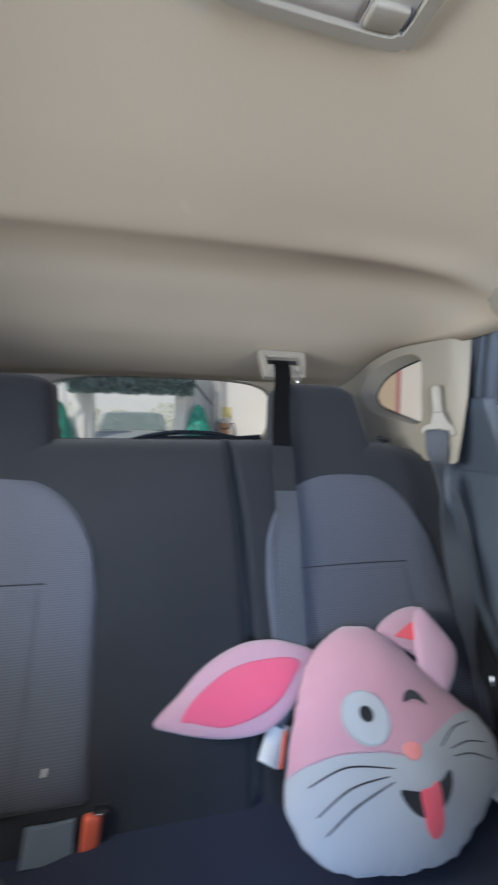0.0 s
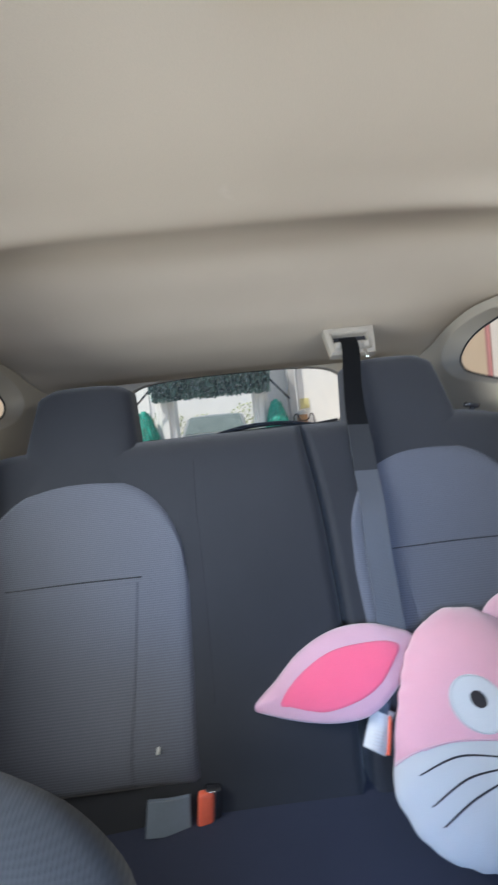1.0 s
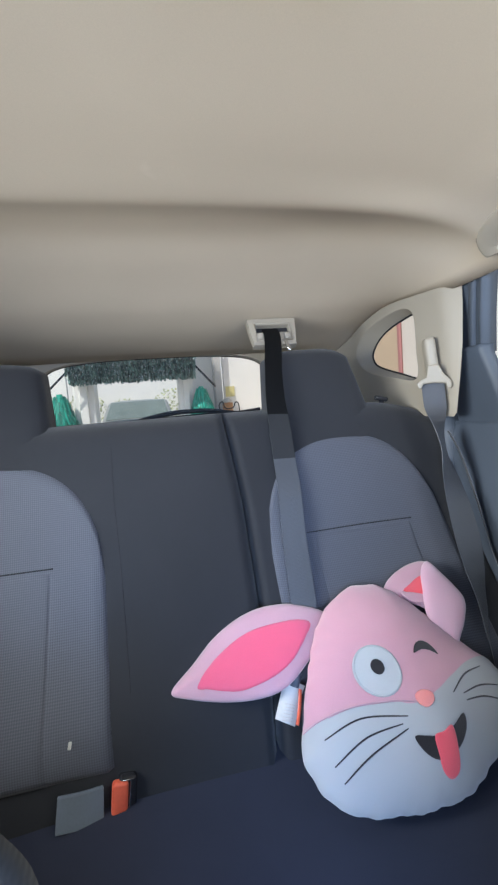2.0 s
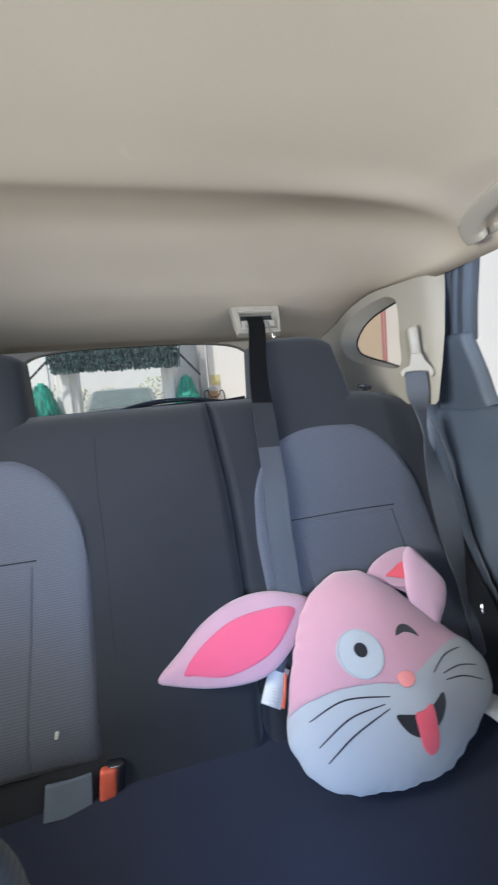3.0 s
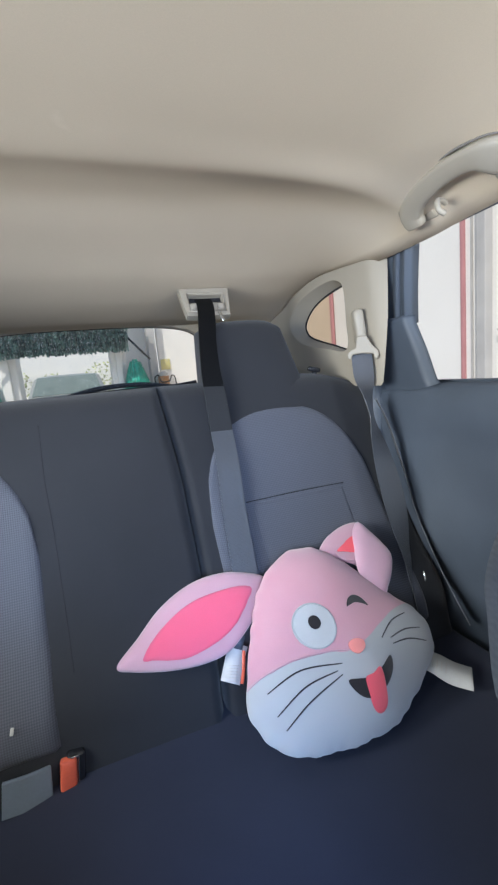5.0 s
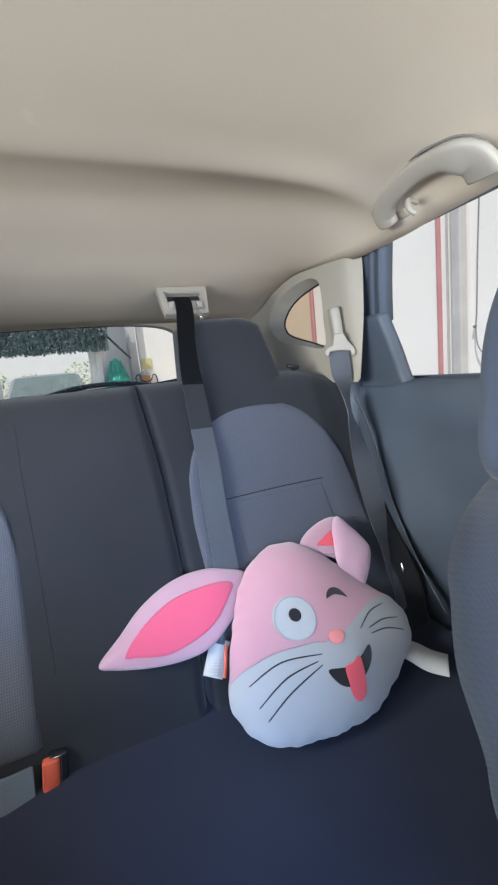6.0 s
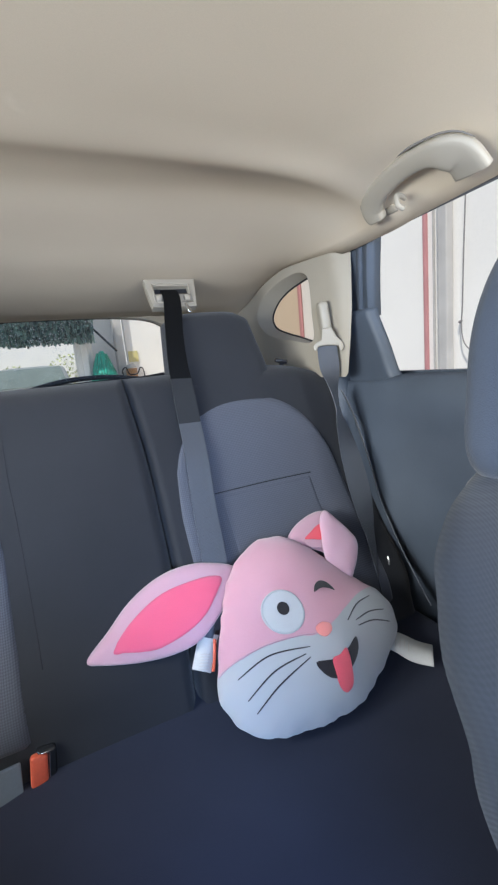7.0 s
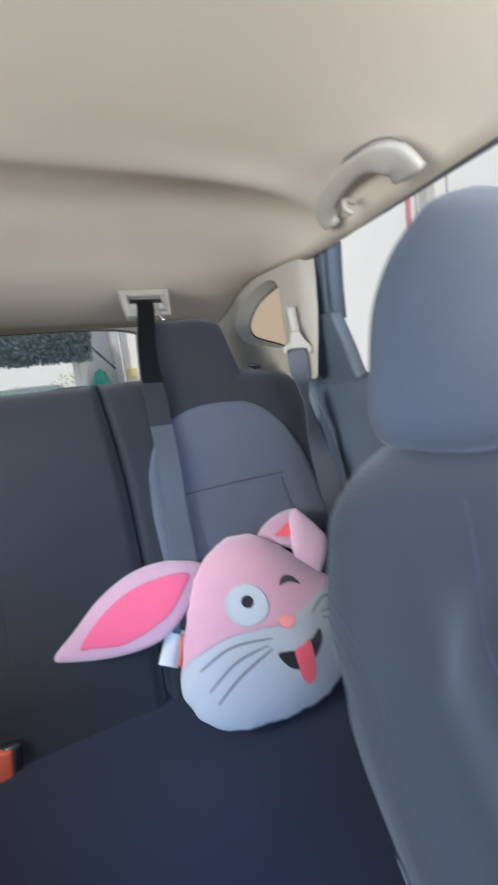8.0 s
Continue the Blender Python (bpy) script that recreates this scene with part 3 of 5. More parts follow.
top = grid(bm, 60, 40, lambda u, v: (-0.66 + 1.32 * u, 1.20 + 0.70 * v, bench_z(-0.66 + 1.32 * u, 1.20 + 0.70 * v)))
low = grid(bm, 60, 40, lambda u, v: (-0.66 + 1.32 * u, 1.23 + 0.67 * v, 0.40))
for i in range(60):
    bm.faces.new((top[i][0], top[i + 1][0], low[i + 1][0], low[i][0]))
    bm.faces.new((top[i][40], top[i + 1][40], low[i + 1][40], low[i][40]))
for j in range(40):
    bm.faces.new((top[0][j], top[0][j + 1], low[0][j + 1], low[0][j]))
    bm.faces.new((top[60][j], top[60][j + 1], low[60][j + 1], low[60][j]))
cushion = soften(part("seat_cushion", bm, CUSHION, seat, "bench cushion of seat cloth, dark blue light in its colour"), 0.03, 4, 50)
bm = bmesh.new()
box(bm, (1.26, 0.62, 0.06), pose(0, 1.53, 0.375))
part("seat_base", bm, DARK, seat)
# small white sewn tab
bm = bmesh.new()
box(bm, (0.005, 0.002, 0.011), pose(-0.190, back_y(0, 0.725) - 0.040, 0.722, -20, 12, 0), 0.0012)
part("sewn_tab", bm, PAPER, seat, "small white fabric tab")
bm = bmesh.new()
box(bm, (0.006, 0.002, 0.012), pose(-0.440, back_y(0, 0.715) - 0.036, 0.712, -20, -6, 0), 0.0012)
part("sewn_tab", bm, PAPER, seat, "small white fabric tab")
# latch knob on the shoulder of the seat back
knob = thing("release_knob", (0.535, 2.13, 1.185), "small black seat release knob behind the seat shoulder", "knob")
bm = bmesh.new()
rod(bm, (0.535, 2.13, 1.17), (0.535, 2.125, 1.203), 0.006)
box(bm, (0.034, 0.014, 0.011), pose(0.532, 2.122, 1.206, 10, 12, 0), 0.004)
part("knob_grip", bm, GLOSS, knob)

# ---- belts ----
guide = thing("belt_guide", (0.293, 2.222, 1.43), "beige ceiling guide of the centre seat belt", "belt guide")
bm = bmesh.new()
G = pose(0.294, 2.228, 1.402, -24, 0, 0)
holed_outer = flat([(-0.060, 0.030), (0.0, 0.031), (0.060, 0.030), (0.063, 0.024), (0.060, -0.010), (0.055, -0.040), (0.048, -0.047), (-0.048, -0.047), (-0.055, -0.040), (-0.060, -0.010), (-0.063, 0.024)], 3)
_, rim = holed(bm, holed_outer, [(-0.044, 0.012), (0.044, 0.012), (0.044, -0.012), (-0.044, -0.012)], lambda a, b: G @ Vector((a, -0.008, b)))
reveal(bm, rim, lambda c: G.to_3x3() @ Vector((0, 0.02, 0)))
reveal(bm, _, lambda c: G.to_3x3() @ Vector((0, 0.02, 0)))
soften(part("bezel", bm, HANDLE, guide, smooth=False), 0.003, 2)
bm = bmesh.new()
box(bm, (0.098, 0.004, 0.034), G @ pose(0, 0.010, -0.001))
part("slot", bm, GLOSS, guide, "dark belt slot", smooth=False)
bm = bmesh.new()
rod(bm, G @ Vector((-0.043, 0.004, -0.005)), G @ Vector((0.043, 0.004, -0.005)), 0.0022)
part("roller", bm, CHROME, guide, "steel roller behind the slot")
bm = bmesh.new()
tube(bm, [G @ Vector((x, -0.0085, z)) for x, z in ((-0.047, 0.016), (0.047, 0.016), (0.047, -0.034), (-0.047, -0.034), (-0.047, 0.016))], 0.0022, 1, 8)
part("inner_rim", bm, HANDLE, guide)
for sx in (-0.036, 0.034):
    bm = bmesh.new()
    box(bm, (0.016, 0.010, 0.017), G @ pose(sx, -0.010, -0.024, 15, 0, 0), 0.003)
    part("guide_cheek", bm, HANDLE, guide)

belt = thing("seat_belt", (0.29, 2.2, 1.40), "dark grey centre seat belt hanging from the ceiling", "seat belt", group="seat belts")
# top of the same strap, shade put into its colour in two steps
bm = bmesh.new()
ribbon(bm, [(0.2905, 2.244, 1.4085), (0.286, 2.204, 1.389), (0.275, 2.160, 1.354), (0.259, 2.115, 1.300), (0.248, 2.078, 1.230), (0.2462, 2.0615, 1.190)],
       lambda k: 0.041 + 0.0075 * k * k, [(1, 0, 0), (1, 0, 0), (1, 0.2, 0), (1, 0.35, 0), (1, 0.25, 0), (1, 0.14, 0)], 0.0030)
part("strap_shaded", bm, STRAP_SHADE, belt, "upper webbing with its shade painted near black", smooth="auto")
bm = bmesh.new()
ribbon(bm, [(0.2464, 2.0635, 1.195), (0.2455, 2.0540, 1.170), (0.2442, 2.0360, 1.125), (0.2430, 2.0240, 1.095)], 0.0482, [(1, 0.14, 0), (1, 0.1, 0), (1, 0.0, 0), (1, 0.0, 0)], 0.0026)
part("strap_half_shaded", bm, STRAP_HALF_SHADE, belt, "webbing stretch painted half dark to fade the shade out", smooth="auto")
bm = bmesh.new()
ribbon(bm, [(0.2448, 2.0462, 1.149), (0.2435, 2.029, 1.105), (0.238, 1.985, 1.03),
            (0.228, 1.940, 0.94), (0.219, 1.885, 0.85), (0.208, 1.830, 0.76), (0.200, 1.80, 0.66)], 0.048, [(1, 0, 0)] * 7)
part("strap", bm, STRAP, belt, smooth="auto")
bm = bmesh.new()
box(bm, (0.007, 0.004, 0.026), pose(0.309, 2.150, 1.352, -20, -18, 0), 0.0015)
part("belt_tongue", bm, CHROME, belt, "bright steel tongue on the strap")

for s in (1, -1):
    b2 = thing("seat_belt", (s * 0.60, 1.98, 1.24), "dark grey outer seat belt with beige shoulder loop", "seat belt", group="seat belts")
    bm = bmesh.new()
    ribbon(bm, [(s * 0.593, 2.002, 1.234), (s * 0.590, 1.993, 1.188), (s * 0.588, 1.979, 1.136), (s * 0.588, 1.964, 1.083), (s * 0.581, 1.936, 1.033), (s * 0.573, 1.903, 0.974), (s * 0.572, 1.880, 0.913),
                (s * 0.571, 1.862, 0.859), (s * 0.572, 1.846, 0.797), (s * 0.572, 1.81, 0.66)],
           lambda k: 0.046 + 0.006 * min(1.0, 2 * k), [(s * 0.82, -0.57, 0), (s * 0.90, -0.40, 0), (s * 0.86, 0.50, 0), (s * 0.70, 0.71, 0), (s * 0.90, 0.40, 0), (s * 1.0, 0.0, 0), (s * 1.0, -0.10, 0), (s * 0.97, 0.22, 0), (s * 0.80, 0.60, 0), (s * 0.6, 0.80, 0)])
    part("strap", bm, STRAP, b2, smooth="auto")
    bm = bmesh.new()
    ribbon(bm, [(s * 0.606, 1.972, 1.125), (s * 0.624, 1.961, 1.077), (s * 0.637, 1.945, 1.009), (s * 0.645, 1.926, 0.94), (s * 0.647, 1.904, 0.875), (s * 0.650, 1.872, 0.811), (s * 0.650, 1.820, 0.736), (s * 0.645, 1.752, 0.665)],
           lambda k: 0.018 + 0.022 * min(1.0, 1.6 * k), [(s * 0.42, 0.91, 0), (s * 0.44, 0.90, 0), (s * 0.48, 0.88, 0), (s * 0.52, 0.85, 0), (s * 0.55, 0.83, 0), (s * 0.57, 0.82, -0.1), (s * 0.60, 0.80, -0.2), (s * 0.62, 0.78, -0.3)])
    part("lap_strap", bm, STRAP, b2, smooth="auto")
    bm = bmesh.new()
    box(bm, (0.024, 0.037, 0.082), pose(s * 0.598, 2.014, 1.293, 0, s * -6, s * -20), 0.009, 3)
    part("height_cover", bm, HANDLE, b2, "beige shoulder loop cover")
    bm = bmesh.new()
    cl, al = Vector((s * 0.590, 1.992, 1.232)), Vector((s * 0.82, -0.57, 0))
    plate = ((-0.012, 0.034), (0.010, 0.034), (0.019, 0.014), (0.033, -0.002), (0.036, -0.012), (0.033, -0.021), (0.026, -0.021), (0.023, -0.009), (0.0, -0.006), (-0.023, -0.007),
             (-0.027, -0.018), (-0.034, -0.016), (-0.036, -0.004), (-0.028, 0.003), (-0.016, 0.008))
    bm.faces.new([bm.verts.new(cl + al * a + Vector((0, 0, h + 0.006))) for a, h in plate])
    soften(thicken(part("shoulder_loop", bm, HANDLE, b2, "beige plastic belt loop", smooth=False), 0.011, 0.0), 0.0035, 3)
    bm = bmesh.new()
    box(bm, (0.004, 0.004, 0.020), pose(s * 0.578, 1.802, 0.768, -20, 8, 0), 0.002)
    part("belt_tongue", bm, CHROME, b2, "steel belt tongue")

buckle = thing("belt_buckle", (-0.15, 1.78, 0.62), "dark belt buckle with orange-red release button on the bench", "belt buckle")
BK = pose(-0.124, 1.785, 0.637, -8, 8, 8)
bm = bmesh.new()
box(bm, (0.027, 0.028, 0.060), BK @ pose(0.0125, 0.011, 0), 0.005, 3)
part("buckle_body", bm, GLOSS, buckle)
bm = bmesh.new()
box(bm, (0.024, 0.016, 0.051), BK @ pose(0.001, 0.000, 0.001), 0.005, 3)
part("release_button", bm, ORANGE, buckle, "orange-red release button")
bm = bmesh.new()
tube(bm, [BK @ Vector(p) for p in ((0.004, -0.006, 0.0285), (0.012, -0.006, 0.0285), (0.0155, -0.005, 0.024), (0.0150, -0.005, 0.0), (0.0145, -0.005, -0.022), (0.010, -0.005, -0.0265), (0.004, -0.006, -0.0265))], 0.0012, 5, 6)
part("steel_lip", bm, CHROME, buckle, "bright steel rim of the buckle slot")
bm = bmesh.new()
ribbon(bm, [tuple(BK @ Vector(p)) for p in ((-0.022, 0.004, -0.003), (-0.05, 0.002, -0.004), (-0.068, 0.002, -0.004), (-0.087, 0.003, -0.004))], 0.046, [(0.05, 0.35, 1)] * 4, 0.009)
soften(part("stalk", bm, STALK, buckle, "smooth buckle stalk with its sheen in the grey colour", smooth=False), 0.002)

# ---- front seats ----
def front_seat(name, at, lean, label, head_x, head_w):
    root = thing(name, (0, 0, 0), label, "car seat", group="front seats")

    def by(x, z):
        a = abs(x) / 0.245
        wing = -0.062 * math.exp(-((a - 1.08) / 0.32) ** 2) * smooth([(0, 0.8), (0.2, 1.0), (0.42, 1.0), (0.49, 0.25), (0.56, 0.0)], z)
        return smooth([(0.0, -0.215), (0.12, -0.17), (0.25, -0.111), (0.33, -0.079), (0.40, -0.045), (0.46, -0.040), (0.52, -0.022), (0.57, 0.027)], z) + wing

    def shape(u, v):
        a = 2 * u - 1
        z = 0.558 * (1 - (1 - v) ** 1.7)
        half = smooth([(0.0, 0.270), (0.15, 0.277), (0.25, 0.284), (0.33, 0.288), (0.38, 0.291), (0.42, 0.291), (0.46, 0.285), (0.49, 0.264), (0.51, 0.250), (0.53, 0.215), (0.545, 0.161), (0.558, 0.105)], z)
        return a * half, z
    bm = bmesh.new()
    pad(bm, 48, 72, shape, by, 0.075, 0.022, 0.10, 0.50, None, 0.07)
    back = part("backrest", bm, FRONT, root, "grey cloth backrest with side bolsters")
    bm = bmesh.new()
    edge = [(shape(0, v)[0] - 0.0014, by(*shape(0, v)) - 0.0005, shape(0, v)[1]) for v in (0.02 + 0.02 * k for k in range(22))]
    tube(bm, edge, 0.0008, 2, 6)
    part("piping", bm, FRONT_PLAIN, back, "pale piping along the seam")
    for side in (-1, 1):
        bm = bmesh.new()
        tube(bm, [(side * (0.135 + 0.10 * (0.50 - z)), by(0.135 + 0.10 * (0.50 - z), z) - 0.0220, z) for z in (0.04 + 0.02 * k for k in range(24))], 0.0012, 2, 6)
        part("bolster_seam", bm, FRONT_PLAIN, back, "pale seam between bolster and middle panel")

    bm = bmesh.new()

    def hr(u, v):
        a, h = math.tau * u, v
        c, s_ = math.cos(a), math.sin(a)
        k = 1 / (abs(c) ** 2.6 + abs(s_) ** 2.6) ** (1 / 2.6)
        w = smooth([(0.0, 0.137), (0.05, 0.170), (0.15, 0.183), (0.35, 0.170), (0.55, 0.152), (0.72, 0.126), (0.86, 0.094), (0.95, 0.066), (1.0, 0.030)], h)
        d = smooth([(0.0, 0.035), (0.08, 0.050), (0.5, 0.045), (0.85, 0.036), (1.0, 0.006)], h)
        return (head_x + w * head_w * (0.891 + 0.218 * h) * k * c * (1.0 - 0.45 * max(0.0, s_)), -0.008 + d * k * s_ + 0.021 * h, 0.529 + 0.2395 * h)
    grid(bm, 40, 28, hr)
    bmesh.ops.remove_doubles(bm, verts=bm.verts, dist=0.0003)
    for low_end in (True, False):
        edges = [e for e in bm.edges if e.is_boundary and all((v.co.z < 0.7) == low_end for v in e.verts)]
        bmesh.ops.contextual_create(bm, geom=edges)
    head = part("headrest", bm, FRONT_PLAIN, root, "rounded grey cloth headrest")
    for x in (-0.05, 0.05):
        bm = bmesh.new()
        rod(bm, (head_x + x, 0.055, 0.50), (head_x + x, 0.06, 0.60), 0.006)
        part("headrest_post", bm, CHROME, head, "steel post")
    bm = bmesh.new()
    box(bm, (0.48, 0.50, 0.14), pose(0, -0.42, 0.0), 0.05, 4)
    part("seat_cushion", bm, FRONT, root)
    bm = bmesh.new()
    box(bm, (0.40, 0.44, 0.16), pose(0, -0.42, -0.13), 0.02)
    part("seat_base", bm, DARK, root)
    root.matrix_world = pose(*at, -lean, 0, 0)
    return root


front_seat("front_seat", (0.462, 1.380, 0.560), 0, "grey mesh cloth front seat with rounded headrest", 0.005, 1.10)
front_seat("front_seat", (-0.360, 1.440, 0.460), 0, "grey cloth front seat beside the centre tunnel", -0.08, 0.95)

# ---- plush pillow ----
def plush_cloth(name, color, var=0.06):
    m = material(name, color, 0.95, var=var, scale=12.0, bump=0.35, grain=700.0, spec=0.15, sheen=0.5)
    b = m.node_tree.nodes["Principled BSDF"]
    b.inputs["Subsurface Weight"].default_value, b.inputs["Subsurface Scale"].default_value = 0.6, 0.03
    b.inputs["Subsurface Radius"].default_value = (1.0, 0.8, 0.8)
    return m


PC, PN = Vector((0.29, 1.735, 0.735)), Vector((0.030, -0.681, 0.731)).normalized()
PU = Vector((0.999, 0.044, 0.0))
PU = (PU - PN * PU.dot(PN)).normalized()
PV = PN.cross(PU)
PM = Matrix.Translation(PC) @ Matrix((PU, PV, PN)).transposed().to_4x4()

HEAD = [(-0.107, 0.057), (-0.067, 0.126), (-0.021, 0.167), (0.025, 0.185), (0.080, 0.175), (0.129, 0.125), (0.177, 0.055), (0.216, 0.008), (0.222, -0.034), (0.200, -0.069),
        (0.157, -0.096), (0.118, -0.116), (0.071, -0.135), (0.009, -0.137), (-0.049, -0.130), (-0.094, -0.118), (-0.126, -0.095), (-0.144, -0.061), (-0.146, -0.030), (-0.128, 0.012)]
HC = Vector((0.035, 0.01))
head_line = flat(HEAD, 14)
RAYS = sorted((math.atan2(y - HC.y, x - HC.x), math.hypot(x - HC.x, y - HC.y)) for x, y in head_line)


def head_radius(a):
    a = math.atan2(math.sin(a), math.cos(a))
    table = [(RAYS[-1][0] - math.tau, RAYS[-1][1])] + RAYS + [(RAYS[0][0] + math.tau, RAYS[0][1])]
    for (p, q), (r, s) in zip(table, table[1:]):
        if a <= r:
            return q + (s - q) * (a - p) / max(1e-9, r - p)
    return table[-1][1]


def head_h(u, v, front=True):
    """Height of the stuffed face over its middle plane."""
    d = Vector((u, v)) - HC
    r = min(1.0, d.length / head_radius(math.atan2(d.y, d.x)))
    full = (1 - r ** 2.4) ** 0.62
    return (0.055 if front else -0.066) * full + (0.010 * math.exp(-((u - 0.05) ** 2 + (v + 0.05) ** 2) / 0.004) if front else 0.0)


def body_material():
    """Pink plush above, white plush on the muzzle and cheeks, one sewn line between them."""
    m = plush_cloth("pink_and_white_plush", (0.52, 0.274, 0.322))
    t = m.node_tree
    b = t.nodes["Principled BSDF"]
    pink = b.inputs["Base Color"].links[0].from_socket
    co = t.nodes.new("ShaderNodeTexCoord")
    sep = t.nodes.new("ShaderNodeSeparateXYZ")
    t.links.new(co.outputs["Object"], sep.inputs[0])
    rng = t.nodes.new("ShaderNodeMapRange")
    rng.inputs["From Min"].default_value, rng.inputs["From Max"].default_value = -0.16, 0.24
    t.links.new(sep.outputs["X"], rng.inputs["Value"])
    curve = t.nodes.new("ShaderNodeFloatCurve")
    line = [(-0.150, -0.018), (-0.118, -0.006), (-0.066, -0.003), (-0.010, -0.010), (0.026, -0.020), (0.062, -0.012), (0.100, 0.002), (0.165, 0.020), (0.24, 0.022)]
    c = curve.mapping.curves[0]
    for i, (x, y) in enumerate(line):
        p = ((x + 0.16) / 0.40, (y + 0.05) / 0.10)
        if i < 2:
            c.points[i].location = p
        else:
            c.points.new(*p)
    curve.mapping.update()
    t.links.new(rng.outputs[0], curve.inputs["Value"])
    ht = t.nodes.new("ShaderNodeMapRange")
    ht.inputs["From Min"].default_value, ht.inputs["From Max"].default_value = -0.05, 0.05
    ht.clamp = False
    t.links.new(sep.outputs["Y"], ht.inputs["Value"])
    less = t.nodes.new("ShaderNodeMath")
    less.operation = "SUBTRACT"
    t.links.new(curve.outputs[0], less.inputs[0])
    t.links.new(ht.outputs[0], less.inputs[1])
    soft = t.nodes.new("ShaderNodeMapRange")
    soft.inputs["From Min"].default_value, soft.inputs["From Max"].default_value = -0.008, 0.008
    t.links.new(less.outputs[0], soft.inputs["Value"])
    mix = t.nodes.new("ShaderNodeMix")
    mix.data_type = "RGBA"
    t.links.new(soft.outputs[0], mix.inputs["Factor"])
    t.links.new(pink, mix.inputs["A"])
    mix.inputs["B"].default_value = (0.375, 0.38, 0.38, 1)
    t.links.new(mix.outputs["Result"], b.inputs["Base Color"])
    return m


PLUSH = [body_material(), plush_cloth("pale_pink_plush", (0.49, 0.288, 0.342)), plush_cloth("hot_pink_plush", (0.66, 0.105, 0.185)), plush_cloth("black_felt", (0.015, 0.013, 0.016)),
         plush_cloth("white_felt", (0.44, 0.45, 0.46)), plush_cloth("coral_felt", (0.85, 0.26, 0.24)), plush_cloth("red_felt", (0.80, 0.10, 0.13)), plush_cloth("lilac_plush", (0.50, 0.312, 0.385))]



# stuffed head
pb = bmesh.new()
rings, spokes = 24, 200
shells = []
for face in (True, False):
    rows = [[pb.verts.new((HC.x, HC.y, head_h(HC.x, HC.y, face)))]]
    for i in range(1, rings + (1 if face else 0)):
        r = math.sin(i / rings * math.pi / 2)
        row = []
        for k in range(spokes):
            a = k / spokes * math.tau - math.pi
            rad = head_radius(a) * r
            u, v = HC.x + rad * math.cos(a), HC.y + rad * math.sin(a)
            low = 1.0 if a < -1.4 else 0.4
            pk = (0.0010 * math.sin(a * 23 + 2 * math.sin(a * 5)) + 0.0006 * low * math.sin(a * 41 + 3 * math.sin(a * 3))) * r ** 14
            row.append(pb.verts.new((u + pk * math.cos(a), v + pk * math.sin(a), head_h(u, v, face) + pk * 0.8)))
        rows.append(row)
    shells.append(rows)
front_rows, back_rows = shells
back_rows.append(front_rows[-1])
for rows in shells:
    for k in range(spokes):
        pb.faces.new((rows[0][0], rows[1][k], rows[1][(k + 1) % spokes]))
    for r, s in zip(rows[1:], rows[2:]):
        for k in range(spokes):
            pb.faces.new((r[k], s[k], s[(k + 1) % spokes], r[(k + 1) % spokes]))


for v in pb.verts:
    v.co = PM @ v.co
pillow_root = part("plush_pillow", pb, PLUSH[0])
pillow_root.data.transform(PM.inverted())
pillow_root.matrix_world = PM
bpy.context.view_layer.update()
tagged(pillow_root, "pink and white plush rabbit-face pillow leaning on the rear bench", "plush pillow")


def sewn(name, bm, index, parent, label):
    for v in bm.verts:
        v.co = PM @ v.co
    return part(name, bm, PLUSH[index], parent, label)


def patch(name, outline, index, lift=0.0009, height=head_h, parent=None, label=""):
    """A felt piece sewn on the face."""
    pb = bmesh.new()
    c = Vector((sum(p[0] for p in outline), sum(p[1] for p in outline))) / len(outline)
    rows = [[pb.verts.new((c.x, c.y, height(c.x, c.y) + lift))]]
    for k in (0.15, 0.35, 0.55, 0.75, 0.9, 0.97, 1.0):
        rows.append([pb.verts.new((c.x + (x - c.x) * k, c.y + (y - c.y) * k, height(c.x + (x - c.x) * k, c.y + (y - c.y) * k) + (lift if k < 1 else -0.0006))) for x, y in outline])
    m = len(outline)
    for i in range(m):
        pb.faces.new((rows[0][0], rows[1][i], rows[1][(i + 1) % m]))
    for r, s in zip(rows[1:], rows[2:]):
        for i in range(m):
            pb.faces.new((r[i], s[i], s[(i + 1) % m], r[(i + 1) % m]))
    return sewn(name, pb, index, parent or pillow_root, label)


def stitch(name, points, width, index=3, lift=0.0012, label=""):
    """An embroidered line on the face, tapered at its ends."""
    pb = bmesh.new()
    line = [Vector((p.x, p.y)) for p in spline([(a, b, 0) for a, b in points], 8)]
    rows = []
    for i, p in enumerate(line):
        t = (line[min(i + 1, len(line) - 1)] - line[max(i - 1, 0)]).normalized()
        w = Vector((-t.y, t.x)) * width / 2 * (0.35 + 0.65 * math.sin(math.pi * (0.12 + 0.76 * i / (len(line) - 1))))
        rows.append([pb.verts.new((q.x, q.y, head_h(q.x, q.y) + h)) for q, h in ((p - w, -0.0004), (p - w * 0.5, lift), (p + w * 0.5, lift), (p + w, -0.0004))])
    for r, s in zip(rows, rows[1:]):
        for k in range(3):
            pb.faces.new((r[k], r[k + 1], s[k + 1], s[k]))
    return sewn(name, pb, index, pillow_root, label)


SEAM = [(-0.104, -0.006), (-0.066, -0.003), (-0.010, -0.010), (0.018, -0.017)]


def ellipse(cx, cy, a, b, turn=0.0, n=28):
    return [(cx + a * math.cos(k * math.tau / n) * math.cos(turn) - b * math.sin(k * math.tau / n) * math.sin(turn),
             cy + a * math.cos(k * math.tau / n) * math.sin(turn) + b * math.sin(k * math.tau / n) * math.cos(turn)) for k in range(n)]


